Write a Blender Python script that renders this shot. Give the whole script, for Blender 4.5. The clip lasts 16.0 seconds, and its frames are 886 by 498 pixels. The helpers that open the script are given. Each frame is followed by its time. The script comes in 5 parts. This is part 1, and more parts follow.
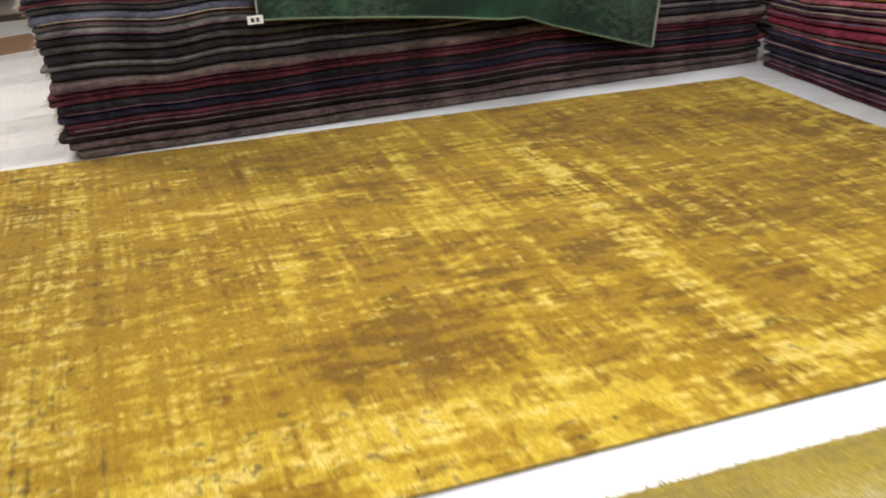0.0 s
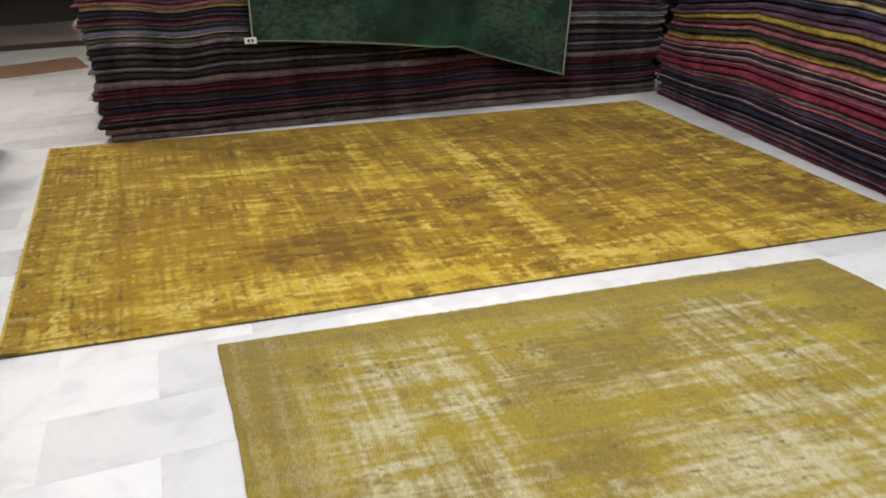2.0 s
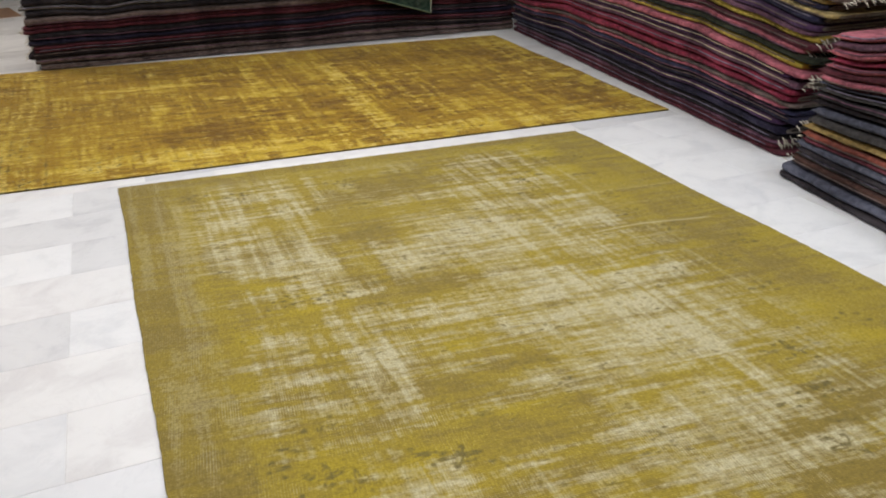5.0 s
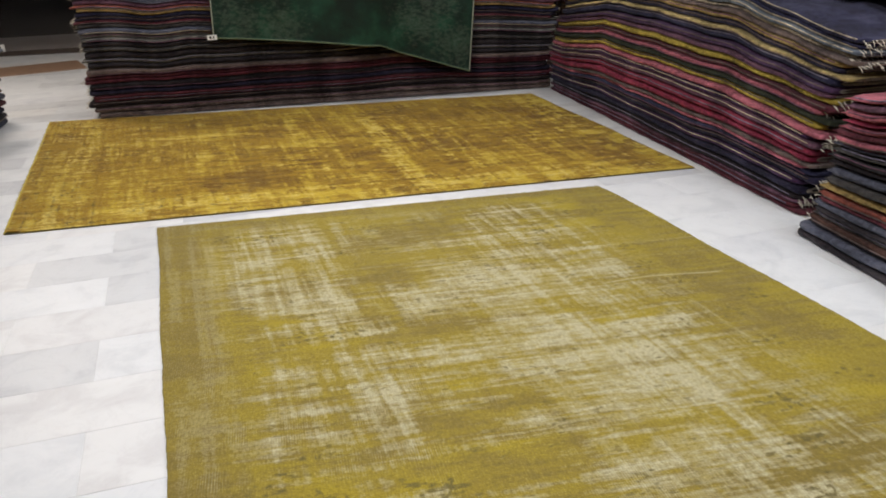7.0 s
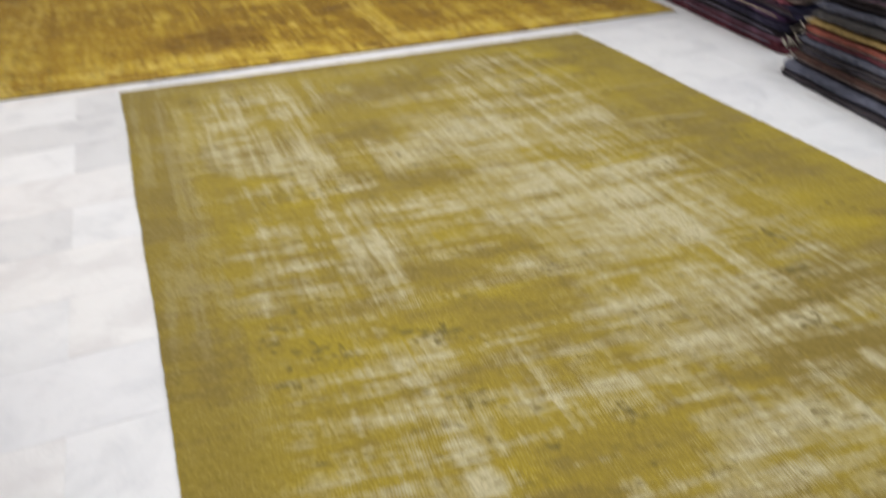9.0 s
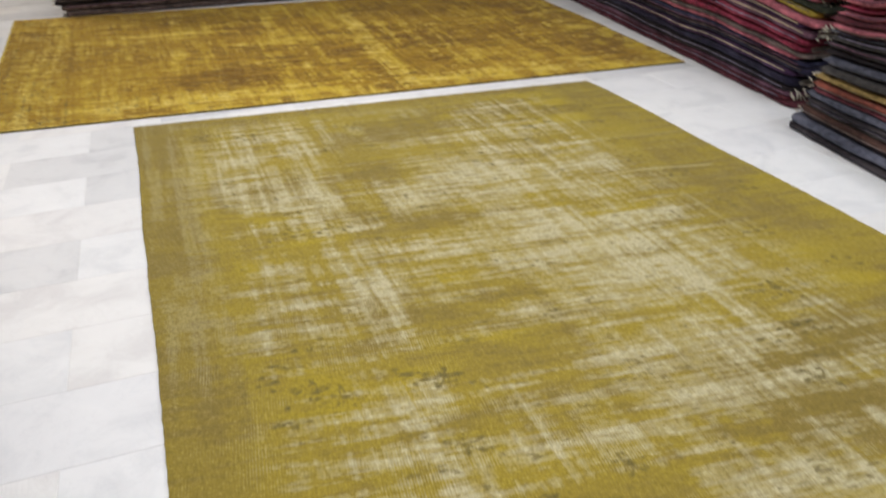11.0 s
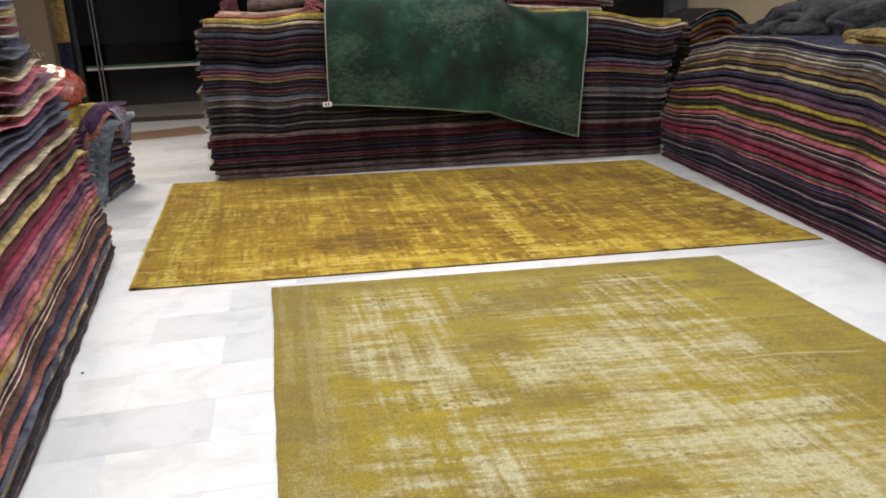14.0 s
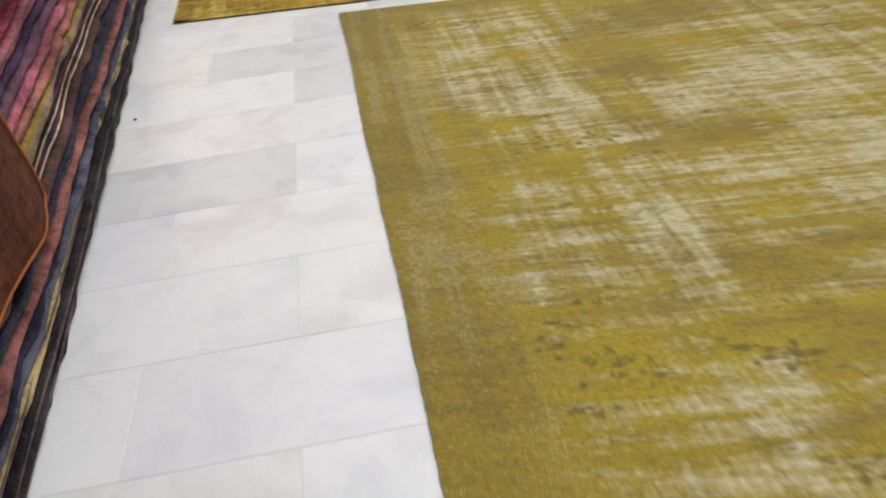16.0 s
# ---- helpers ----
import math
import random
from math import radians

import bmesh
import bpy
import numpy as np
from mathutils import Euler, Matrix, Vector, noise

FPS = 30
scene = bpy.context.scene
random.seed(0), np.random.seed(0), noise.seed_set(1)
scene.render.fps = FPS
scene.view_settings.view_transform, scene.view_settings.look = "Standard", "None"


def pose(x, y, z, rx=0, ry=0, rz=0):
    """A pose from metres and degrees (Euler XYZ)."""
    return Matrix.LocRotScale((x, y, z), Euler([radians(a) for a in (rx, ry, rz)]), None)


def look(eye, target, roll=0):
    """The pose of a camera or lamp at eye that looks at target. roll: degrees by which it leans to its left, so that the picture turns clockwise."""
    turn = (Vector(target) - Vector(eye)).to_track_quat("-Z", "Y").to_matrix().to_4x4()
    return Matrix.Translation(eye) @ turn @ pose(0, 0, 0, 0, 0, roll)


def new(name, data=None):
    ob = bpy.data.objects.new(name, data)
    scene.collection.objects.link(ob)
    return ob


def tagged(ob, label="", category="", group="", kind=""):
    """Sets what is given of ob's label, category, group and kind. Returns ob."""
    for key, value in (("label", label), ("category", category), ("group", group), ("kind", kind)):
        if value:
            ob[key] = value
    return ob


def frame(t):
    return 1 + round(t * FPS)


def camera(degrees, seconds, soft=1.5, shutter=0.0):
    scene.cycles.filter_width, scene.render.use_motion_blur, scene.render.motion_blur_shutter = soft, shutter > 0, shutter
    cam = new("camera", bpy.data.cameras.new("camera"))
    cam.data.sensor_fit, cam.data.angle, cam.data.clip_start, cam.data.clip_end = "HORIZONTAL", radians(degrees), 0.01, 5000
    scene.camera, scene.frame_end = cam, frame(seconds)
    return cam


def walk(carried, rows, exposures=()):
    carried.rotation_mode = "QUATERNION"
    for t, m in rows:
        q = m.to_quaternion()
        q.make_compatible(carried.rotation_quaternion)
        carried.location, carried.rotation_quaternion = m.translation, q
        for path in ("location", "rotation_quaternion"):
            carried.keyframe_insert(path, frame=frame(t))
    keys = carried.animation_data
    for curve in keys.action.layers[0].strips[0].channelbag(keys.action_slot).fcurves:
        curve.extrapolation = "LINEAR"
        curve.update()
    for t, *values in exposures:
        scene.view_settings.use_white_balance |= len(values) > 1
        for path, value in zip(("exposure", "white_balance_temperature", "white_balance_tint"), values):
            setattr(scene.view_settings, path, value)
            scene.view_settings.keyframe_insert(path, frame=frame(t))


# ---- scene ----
cam = camera(58.4, 16.0, soft=1.8, shutter=0.5)
PATH = [
    (0, (0.13, -1.212, 1.345), (0.526, 0.518, 0.422), -4.3),
    (0.5, (0.138, -1.636, 1.364), (0.597, 0.086, 0.457), -2.8),
    (1, (0.085, -1.973, 1.417), (0.57, -0.26, 0.507), -1.6),
    (1.5, (0.24, -2.262, 1.404), (0.638, -0.498, 0.549), -1.5),
    (2, (0.292, -2.532, 1.394), (0.665, -0.74, 0.588), -2.6),
    (2.5, (0.256, -2.762, 1.389), (0.702, -1.017, 0.52), 0.3),
    (3, (0.389, -2.989, 1.368), (0.803, -1.242, 0.486), -1.4),
    (3.5, (0.454, -3.248, 1.313), (0.964, -1.618, 0.272), -2.5),
    (3.7, (0.444, -3.337, 1.316), (1.048, -1.728, 0.292), -3.3),
    (5.8, (0.636, -3.983, 1.346), (1.037, -2.203, 0.527), -1.4),
    (6, (0.649, -3.986, 1.34), (1.064, -2.207, 0.527), -1.5),
    (6.5, (0.658, -3.984, 1.341), (1.042, -2.178, 0.571), -2.0),
    (7, (0.649, -3.988, 1.343), (1.023, -2.167, 0.603), -1.8),
    (7.5, (0.649, -3.985, 1.34), (0.999, -2.148, 0.63), -2.0),
    (8, (0.64, -3.986, 1.33), (0.983, -2.187, 0.526), -4.0),
    (8.5, (0.639, -3.97, 1.308), (0.966, -2.178, 0.482), -4.4),
    (9, (0.619, -3.958, 1.272), (1.011, -2.295, 0.232), -3.4),
    (9.2, (0.629, -3.964, 1.27), (1.075, -2.374, 0.141), -2.6),
    (11.3, (0.63, -3.956, 1.28), (0.98, -2.175, 0.441), -1.4),
    (11.5, (0.619, -3.929, 1.304), (0.921, -2.092, 0.572), -0.7),
    (12, (0.595, -3.905, 1.333), (0.8, -2.008, 0.732), -1.1),
    (12.5, (0.589, -3.906, 1.339), (0.786, -2.001, 0.763), -1.7),
    (13, (0.58, -3.908, 1.338), (0.761, -1.999, 0.77), -1.7),
    (13.5, (0.584, -3.911, 1.336), (0.748, -2, 0.768), -2.1),
    (14, (0.578, -3.911, 1.333), (0.73, -2.002, 0.754), -2.7),
    (14.5, (0.577, -3.891, 1.316), (0.728, -2.005, 0.669), -2.7),
    (14.7, (0.544, -3.855, 1.29), (0.735, -2.041, 0.47), -2.0),
    (14.8, (0.572, -3.864, 1.246), (0.741, -2.077, 0.363), -3.2),
    (14.9, (0.549, -3.87, 1.193), (0.728, -2.133, 0.218), -3.5),
    (15, (0.537, -3.862, 1.184), (0.721, -2.21, 0.072), -4.9),
    (15.5, (0.408, -3.719, 1.134), (0.553, -2.044, 0.052), -5.0),
    (16, (0.372, -3.411, 1.074), (0.348, -1.766, -0.064), -6.9),
]
EXPOSURES = [(0.0, 0.42), (0.5, 0.08), (1.0, -0.24), (1.5, -0.14), (2.5, -0.07), (3.5, -0.15), (7.0, -0.22), (9.0, -0.22), (11.5, -0.2), (12.0, -0.2), (13.0, 0.0), (14.5, 0.08), (15.0, -0.18), (15.5, -0.36), (16.0, -0.34)]
walk(cam, [(t, look(eye, target, roll)) for t, eye, target, roll in PATH], EXPOSURES)


# ---- light ----
world = bpy.data.worlds.new("night_outside")
world.use_nodes = True
world.node_tree.nodes["Background"].inputs[0].default_value = (0.006, 0.006, 0.007, 1)
world.node_tree.nodes["Background"].inputs[1].default_value = 0.6
scene.world = world
CEILING = 2.95
# panel places are assumed; the fourth is added as fill for the tall stack
LAMP_PLACES = [(0.9, -3.2), (0.9, -0.4), (0.9, 2.2), (-0.30, -0.2), (-2.0, 3.9), (3.2, -2.0), (3.6, 1.6), (1.6, 5.4)]
LAMP_SHARES = [1.25, 1.0, 0.6, 0.42, 1.35, 0.8, 0.35, 0.4]
LAMP_TINTS = {4: (1.0, 0.90, 0.80), 5: (0.90, 0.95, 1.0)}
LAMP_WATTS = 46.0
for i, ((lx, ly), share) in enumerate(zip(LAMP_PLACES, LAMP_SHARES)):
    lamp = bpy.data.lights.new("panel_light", "AREA")
    lamp.shape, lamp.size, lamp.size_y = "RECTANGLE", 0.56, 0.56
    lamp.energy, lamp.color = LAMP_WATTS * share, LAMP_TINTS.get(i, (0.985, 0.985, 1.0))
    ob = new("panel_light", lamp)
    ob.location = (lx, ly, CEILING - 0.03)


# ---- materials ----
def nodes_of(name):
    m = bpy.data.materials.new(name)
    m.use_nodes = True
    t = m.node_tree
    return m, t, t.nodes["Principled BSDF"]


def add(t, kind, **values):
    n = t.nodes.new(kind)
    for k, v in values.items():
        n.inputs[k].default_value = v
    return n


def coords(t, scale=(1, 1, 1), source="Object"):
    c = t.nodes.new("ShaderNodeTexCoord")
    m = add(t, "ShaderNodeMapping", Scale=scale)
    t.links.new(c.outputs[source], m.inputs["Vector"])
    return m.outputs[0]


def noise_of(t, vec, scale, detail=4.0, rough=0.55):
    n = add(t, "ShaderNodeTexNoise", Scale=scale, Detail=detail, Roughness=rough)
    t.links.new(vec, n.inputs["Vector"])
    return n.outputs["Fac"]


def ramp(t, fac, stops):
    r = t.nodes.new("ShaderNodeValToRGB")
    e = r.color_ramp.elements
    while len(e) < len(stops):
        e.new(0.5)
    for i, (p, c) in enumerate(stops):
        e[i].position, e[i].color = p, (*c, 1) if len(c) == 3 else c
    t.links.new(fac, r.inputs[0])
    return r.outputs[0]


def mixed(t, fac, a, b, blend="MIX"):
    n = t.nodes.new("ShaderNodeMix")
    n.data_type, n.blend_type = "RGBA", blend
    for sock, v in ((n.inputs[0], fac), (n.inputs[6], a), (n.inputs[7], b)):
        if isinstance(v, (int, float)):
            sock.default_value = v
        elif isinstance(v, tuple):
            sock.default_value = (*v, 1)
        else:
            t.links.new(v, sock)
    return n.outputs[2]


def math_node(t, op, a, b=0.0):
    n = t.nodes.new("ShaderNodeMath")
    n.operation = op
    for sock, v in zip(n.inputs, (a, b)):
        if isinstance(v, (int, float)):
            sock.default_value = v
        else:
            t.links.new(v, sock)
    return n.outputs[0]


def bumped(t, bsdf, height, strength=0.3, distance=0.01):
    b = add(t, "ShaderNodeBump", Strength=strength, Distance=distance)
    t.links.new(height, b.inputs["Height"])
    t.links.new(b.outputs[0], bsdf.inputs["Normal"])


def plain(name, color, rough=0.5, metal=0.0, speck=0.12, scale=30.0):
    m, t, b = nodes_of(name)
    v = coords(t)
    n = noise_of(t, v, scale)
    dark = tuple(c * (1 - speck) for c in color)
    lite = tuple(min(1, c * (1 + speck)) for c in color)
    t.links.new(ramp(t, n, [(0.3, dark), (0.7, lite)]), b.inputs["Base Color"])
    b.inputs["Roughness"].default_value, b.inputs["Metallic"].default_value = rough, metal
    bumped(t, b, noise_of(t, v, scale * 6), 0.08, 0.002)
    return m


def marble(name, base, vein):
    m, t, b = nodes_of(name)
    info = t.nodes.new("ShaderNodeObjectInfo")
    geo = t.nodes.new("ShaderNodeNewGeometry")
    shift = t.nodes.new("ShaderNodeVectorMath")
    shift.operation = "MULTIPLY_ADD"
    shift.inputs[1].default_value = (7.0, 9.0, 11.0)
    t.links.new(info.outputs["Random"], shift.inputs[0])
    t.links.new(geo.outputs["Position"], shift.inputs[2])
    big = add(t, "ShaderNodeTexNoise", Scale=4.5, Detail=7.0, Roughness=0.62, Distortion=0.5)
    t.links.new(shift.outputs[0], big.inputs["Vector"])
    cloud = ramp(t, big.outputs["Fac"], [(0.36, vein), (0.50, base), (0.72, tuple(min(1, c * 1.04) for c in base))])
    fine = add(t, "ShaderNodeTexNoise", Scale=6.0, Detail=8.0, Roughness=0.7, Distortion=0.8)
    t.links.new(shift.outputs[0], fine.inputs["Vector"])
    line = ramp(t, fine.outputs["Fac"], [(0.485, (1, 1, 1)), (0.5, tuple(c / max(base) * 0.93 for c in vein)), (0.515, (1, 1, 1))])
    col = mixed(t, 0.3, cloud, line, "MULTIPLY")
    tone = ramp(t, info.outputs["Random"], [(0.0, (0.935, 0.935, 0.95)), (0.55, (1, 1, 1))])
    t.links.new(mixed(t, 0.75, col, tone, "MULTIPLY"), b.inputs["Base Color"])
    b.inputs["Roughness"].default_value = 0.34
    b.inputs["Specular IOR Level"].default_value = 0.35
    t.links.new(ramp(t, big.outputs["Fac"], [(0.3, (0.48,) * 3), (0.7, (0.36,) * 3)]), b.inputs["Roughness"])
    return m


def fabric(name, color, accent=None, worn=0.65, rough=0.95):
    """Cut-pile wool seen on the folds of a stacked rug: mottled dye, worn pale spots, weave ribs."""
    m, t, b = nodes_of(name)
    v = coords(t)
    info = t.nodes.new("ShaderNodeObjectInfo")
    big = noise_of(t, v, 5.0, 5.0)
    mid = noise_of(t, v, 42.0, 4.0)
    fine = noise_of(t, v, 240.0, 2.0)
    dark = tuple(c * 0.55 for c in color)
    accent = accent or tuple(min(1, c * 1.7 + 0.022) for c in color)
    col = ramp(t, big, [(0.32, dark), (0.5, color), (0.72, accent)])
    col = mixed(t, math_node(t, "MULTIPLY", ramp(t, mid, [(0.5, (0, 0, 0)), (0.75, (1, 1, 1))]), worn), col, accent)
    motley = noise_of(t, coords(t, (1, 1, 2.5)), 17.0, 3.0, 0.7)
    col = mixed(t, 0.8, col, ramp(t, motley, [(0.34, (0.42, 0.40, 0.44)), (0.50, (1, 1, 1)), (0.68, (1.35, 1.30, 1.25))]), "MULTIPLY")
    col = mixed(t, 0.55, col, ramp(t, fine, [(0.3, (0.62,) * 3), (0.7, (1.0,) * 3)]), "MULTIPLY")
    tone = ramp(t, info.outputs["Random"], [(0.0, (0.80,) * 3), (1.0, (1.0,) * 3)])
    t.links.new(mixed(t, 1.0, col, tone, "MULTIPLY"), b.inputs["Base Color"])
    b.inputs["Roughness"].default_value = rough
    b.inputs["Specular IOR Level"].default_value = 0.08
    b.inputs["Sheen Weight"].default_value = 0.05
    b.inputs["Sheen Roughness"].default_value = 0.5
    height = math_node(t, "ADD", math_node(t, "MULTIPLY", fine, 0.5), mid)
    bumped(t, b, height, 0.8, 0.012)
    return m


DYES = {
    "maroon": (0.105, 0.024, 0.036), "crimson": (0.235, 0.028, 0.058), "rust": (0.225, 0.063, 0.045), "navy": (0.023, 0.020, 0.043),
    "charcoal": (0.036, 0.030, 0.036), "slate": (0.093, 0.099, 0.138), "taupe": (0.143, 0.105, 0.096), "brown": (0.087, 0.042, 0.033),
    "mustard": (0.310, 0.207, 0.044), "yellow": (0.414, 0.310, 0.057), "ochre": (0.342, 0.238, 0.089), "cream": (0.497, 0.414, 0.300),
    "pink": (0.391, 0.115, 0.149), "salmon": (0.345, 0.132, 0.109), "mauve": (0.158, 0.075, 0.114), "purple": (0.069, 0.033, 0.084),
    "teal": (0.051, 0.093, 0.115), "black": (0.017, 0.012, 0.015), "greygreen": (0.068, 0.063, 0.063), "lilac": (0.197, 0.176, 0.243),
    "greyblue": (0.166, 0.192, 0.233), "darkgreen": (0.026, 0.030, 0.018), "rustbrown": (0.080, 0.022, 0.008), "indigo": (0.030, 0.030, 0.068),
    "straw": (0.44, 0.34, 0.15), "ash": (0.150, 0.145, 0.140), "graphite": (0.052, 0.054, 0.064),
}
WORDS = {
    "maroon": "dark maroon", "crimson": "crimson red", "rust": "rust red", "navy": "dark navy", "charcoal": "charcoal grey", "slate": "slate blue-grey",
    "taupe": "taupe brown", "brown": "dark brown", "mustard": "mustard yellow", "yellow": "bright yellow", "ochre": "ochre", "cream": "cream",
    "pink": "dusty pink", "salmon": "salmon pink", "mauve": "mauve", "purple": "deep purple", "teal": "teal blue", "black": "black",
    "greygreen": "grey-green", "lilac": "lilac grey", "greyblue": "pale blue-grey", "darkgreen": "dark olive", "rustbrown": "rust brown", "indigo": "indigo blue",
    "straw": "pale straw", "ash": "ash grey", "graphite": "graphite grey",
}
CLOTH = {k: fabric("wool_" + k, c) for k, c in DYES.items()}
CLOTH["rustbrown"] = fabric("wool_rust_brown", (0.105, 0.028, 0.008), (0.135, 0.038, 0.012), 0.3)
CLOTH["wrapped_brown"] = fabric("wrapped_brown", (0.12, 0.05, 0.025), (0.35, 0.16, 0.07), 0.6, 0.22)
CLOTH["wrapped_teal"] = fabric("wrapped_teal", (0.03, 0.07, 0.09), None, 0.5, 0.22)
WORDS["wrapped_brown"], WORDS["wrapped_teal"] = "rust brown", "teal"
FRINGE = plain("cotton_fringe", (0.55, 0.50, 0.42), 0.9, speck=0.25, scale=80)
MARBLES = [marble("marble_white", (0.765, 0.772, 0.788), (0.69, 0.70, 0.72)), marble("marble_grey", (0.66, 0.665, 0.68), (0.56, 0.565, 0.585)),
           marble("marble_warm", (0.770, 0.768, 0.770), (0.69, 0.68, 0.685))]
CORE = plain("cotton_backing", (0.26, 0.23, 0.20), 0.9, speck=0.3, scale=90)
GROUT = plain("grout", (0.70, 0.695, 0.69), 0.85)
CREAM_WALL = plain("cream_paint", (0.66, 0.56, 0.38), 0.7, speck=0.05, scale=6)
WHITE_PAINT = plain("white_paint", (0.78, 0.77, 0.74), 0.75, speck=0.03, scale=8)
BLACK_FRAME = plain("black_frame", (0.012, 0.012, 0.013), 0.35)
CHROME = plain("brushed_steel", (0.20, 0.19, 0.19), 0.42, 1.0, 0.06, 60)
PALE_RAIL = plain("pale_rail", (0.50, 0.46, 0.40), 0.4)
GREEN_EDGE = plain("green_glass_edge", (0.03, 0.10, 0.07), 0.15)
TAN_STONE = plain("tan_stone", (0.33, 0.205, 0.135), 0.45, speck=0.15, scale=12)
WHITE_PLASTIC = plain("white_plastic", (0.78, 0.78, 0.76), 0.4, speck=0.03)
DARK_INK = plain("dark_print", (0.03, 0.03, 0.03), 0.6)

GLASS, gt, gb = nodes_of("window_glass")
gb.inputs["Base Color"].default_value = (0.56, 0.50, 0.46, 1)
gb.inputs["Roughness"].default_value, gb.inputs["IOR"].default_value, gb.inputs["Transmission Weight"].default_value = 0.02, 1.28, 1.0


# ---- building helpers ----
def mesh_of(name, verts, faces, material, smooth=True):
    me = bpy.data.meshes.new(name)
    me.from_pydata([tuple(map(float, v)) for v in verts], [], [tuple(map(int, f)) for f in faces])
    me.materials.append(material)
    if smooth:
        me.polygons.foreach_set("use_smooth", [True] * len(me.polygons))
    me.update()
    return me


def bm_mesh(name, bm, material, smooth=False):
    me = bpy.data.meshes.new(name)
    bmesh.ops.recalc_face_normals(bm, faces=bm.faces)
    bm.to_mesh(me)
    bm.free()
    me.materials.append(material)
    if smooth:
        me.polygons.foreach_set("use_smooth", [True] * len(me.polygons))
    return me


def part(name, me, parent, label=""):
    ob = new(name, me)
    ob.parent = parent
    return tagged(ob, label)


def box_bm(x0, x1, y0, y1, z0, z1, bevel=0.0, bm=None):
    bm = bm or bmesh.new()
    geo = bmesh.ops.create_cube(bm, size=1.0, matrix=Matrix.Translation(((x0 + x1) / 2, (y0 + y1) / 2, (z0 + z1) / 2)) @ Matrix.Diagonal((x1 - x0, y1 - y0, z1 - z0, 1)))
    if bevel:
        edges = list({e for v in geo["verts"] for e in v.link_edges})
        bmesh.ops.bevel(bm, geom=edges, offset=bevel, segments=2, affect="EDGES")
    return bm


def box(name, x0, x1, y0, y1, z0, z1, material, bevel=0.0, parent=None, label="", category="", kind=""):
    ob = new(name, bm_mesh(name, box_bm(x0, x1, y0, y1, z0, z1, bevel), material))
    ob.parent = parent
    return tagged(ob, label, category, "", kind)


TABLE = np.random.RandomState(11).rand(64, 256, 256)


def value_noise(x, y, seed=0):
    """Smooth lattice noise from 0 to 1, for arrays."""
    x, y = np.asarray(x, float), np.asarray(y, float)
    xi, yi = np.floor(x).astype(int), np.floor(y).astype(int)
    fx, fy = x - xi, y - yi
    fx, fy = fx * fx * (3 - 2 * fx), fy * fy * (3 - 2 * fy)
    g = TABLE[seed % 64]
    a, b = g[xi % 256, yi % 256], g[(xi + 1) % 256, yi % 256]
    c, d = g[xi % 256, (yi + 1) % 256], g[(xi + 1) % 256, (yi + 1) % 256]
    return (a * (1 - fx) + b * fx) * (1 - fy) + (c * (1 - fx) + d * fx) * fy


def fbm(x, y, seed=0, octaves=4, gain=0.55):
    total, amp, norm = 0.0, 1.0, 0.0
    for k in range(octaves):
        total = total + amp * value_noise(np.asarray(x) * 2 ** k + 17.3 * k, np.asarray(y) * 2 ** k + 5.1 * k, seed + k)
        norm, amp = norm + amp, amp * gain
    return total / norm


def step(a, b, x):
    t = np.clip((x - a) / (b - a), 0, 1)
    return t * t * (3 - 2 * t)


def grid_faces(nu, nv):
    """Quads of a grid whose vertices run v fastest."""
    i, j = np.meshgrid(np.arange(nu - 1), np.arange(nv - 1), indexing="ij")
    a = (i * nv + j).ravel()
    return np.stack([a, a + nv, a + nv + 1, a + 1], 1)


def sheet_mesh(name, top, material, thick=0.008, normals=None):
    """A cloth of real thickness from a (nu, nv, 3) array of its upper side."""
    nu, nv, _ = top.shape
    if normals is None:
        du, dv = np.gradient(top, axis=0), np.gradient(top, axis=1)
        normals = np.cross(du, dv)
        normals /= np.linalg.norm(normals, axis=2, keepdims=True) + 1e-9
    low = top - normals * thick
    verts = np.concatenate([top.reshape(-1, 3), low.reshape(-1, 3)])
    f = grid_faces(nu, nv)
    off = nu * nv
    faces = [tuple(q) for q in f] + [tuple(q[::-1] + off) for q in f]
    idx = np.arange(off).reshape(nu, nv)
    ring = list(idx[:, 0]) + list(idx[-1, 1:]) + list(idx[-2::-1, -1]) + list(idx[0, -2:0:-1])
    for a, b in zip(ring, ring[1:] + ring[:1]):
        faces.append((a, a + off, b + off, b)[::-1])
    return mesh_of(name, verts, faces, material)


def tube_mesh(name, points, radius, material, sides=6):
    """A cord along points."""
    p = np.asarray(points, float)
    d = np.gradient(p, axis=0)
    d /= np.linalg.norm(d, axis=1, keepdims=True) + 1e-9
    up = np.where(np.abs(d[:, 2:3]) > 0.9, np.array([[1.0, 0, 0]]), np.array([[0, 0, 1.0]]))
    a = np.cross(d, up)
    a /= np.linalg.norm(a, axis=1, keepdims=True) + 1e-9
    b = np.cross(d, a)
    ang = np.linspace(0, 2 * math.pi, sides, endpoint=False)
    verts = (p[:, None] + radius * (np.cos(ang)[None, :, None] * a[:, None] + np.sin(ang)[None, :, None] * b[:, None])).reshape(-1, 3)
    faces = []
    for i in range(len(p) - 1):
        for j in range(sides):
            k = (j + 1) % sides
            faces.append((i * sides + j, i * sides + k, (i + 1) * sides + k, (i + 1) * sides + j))
    faces += [tuple(range(sides))[::-1], tuple((len(p) - 1) * sides + j for j in range(sides))]
    return mesh_of(name, verts, faces, material)


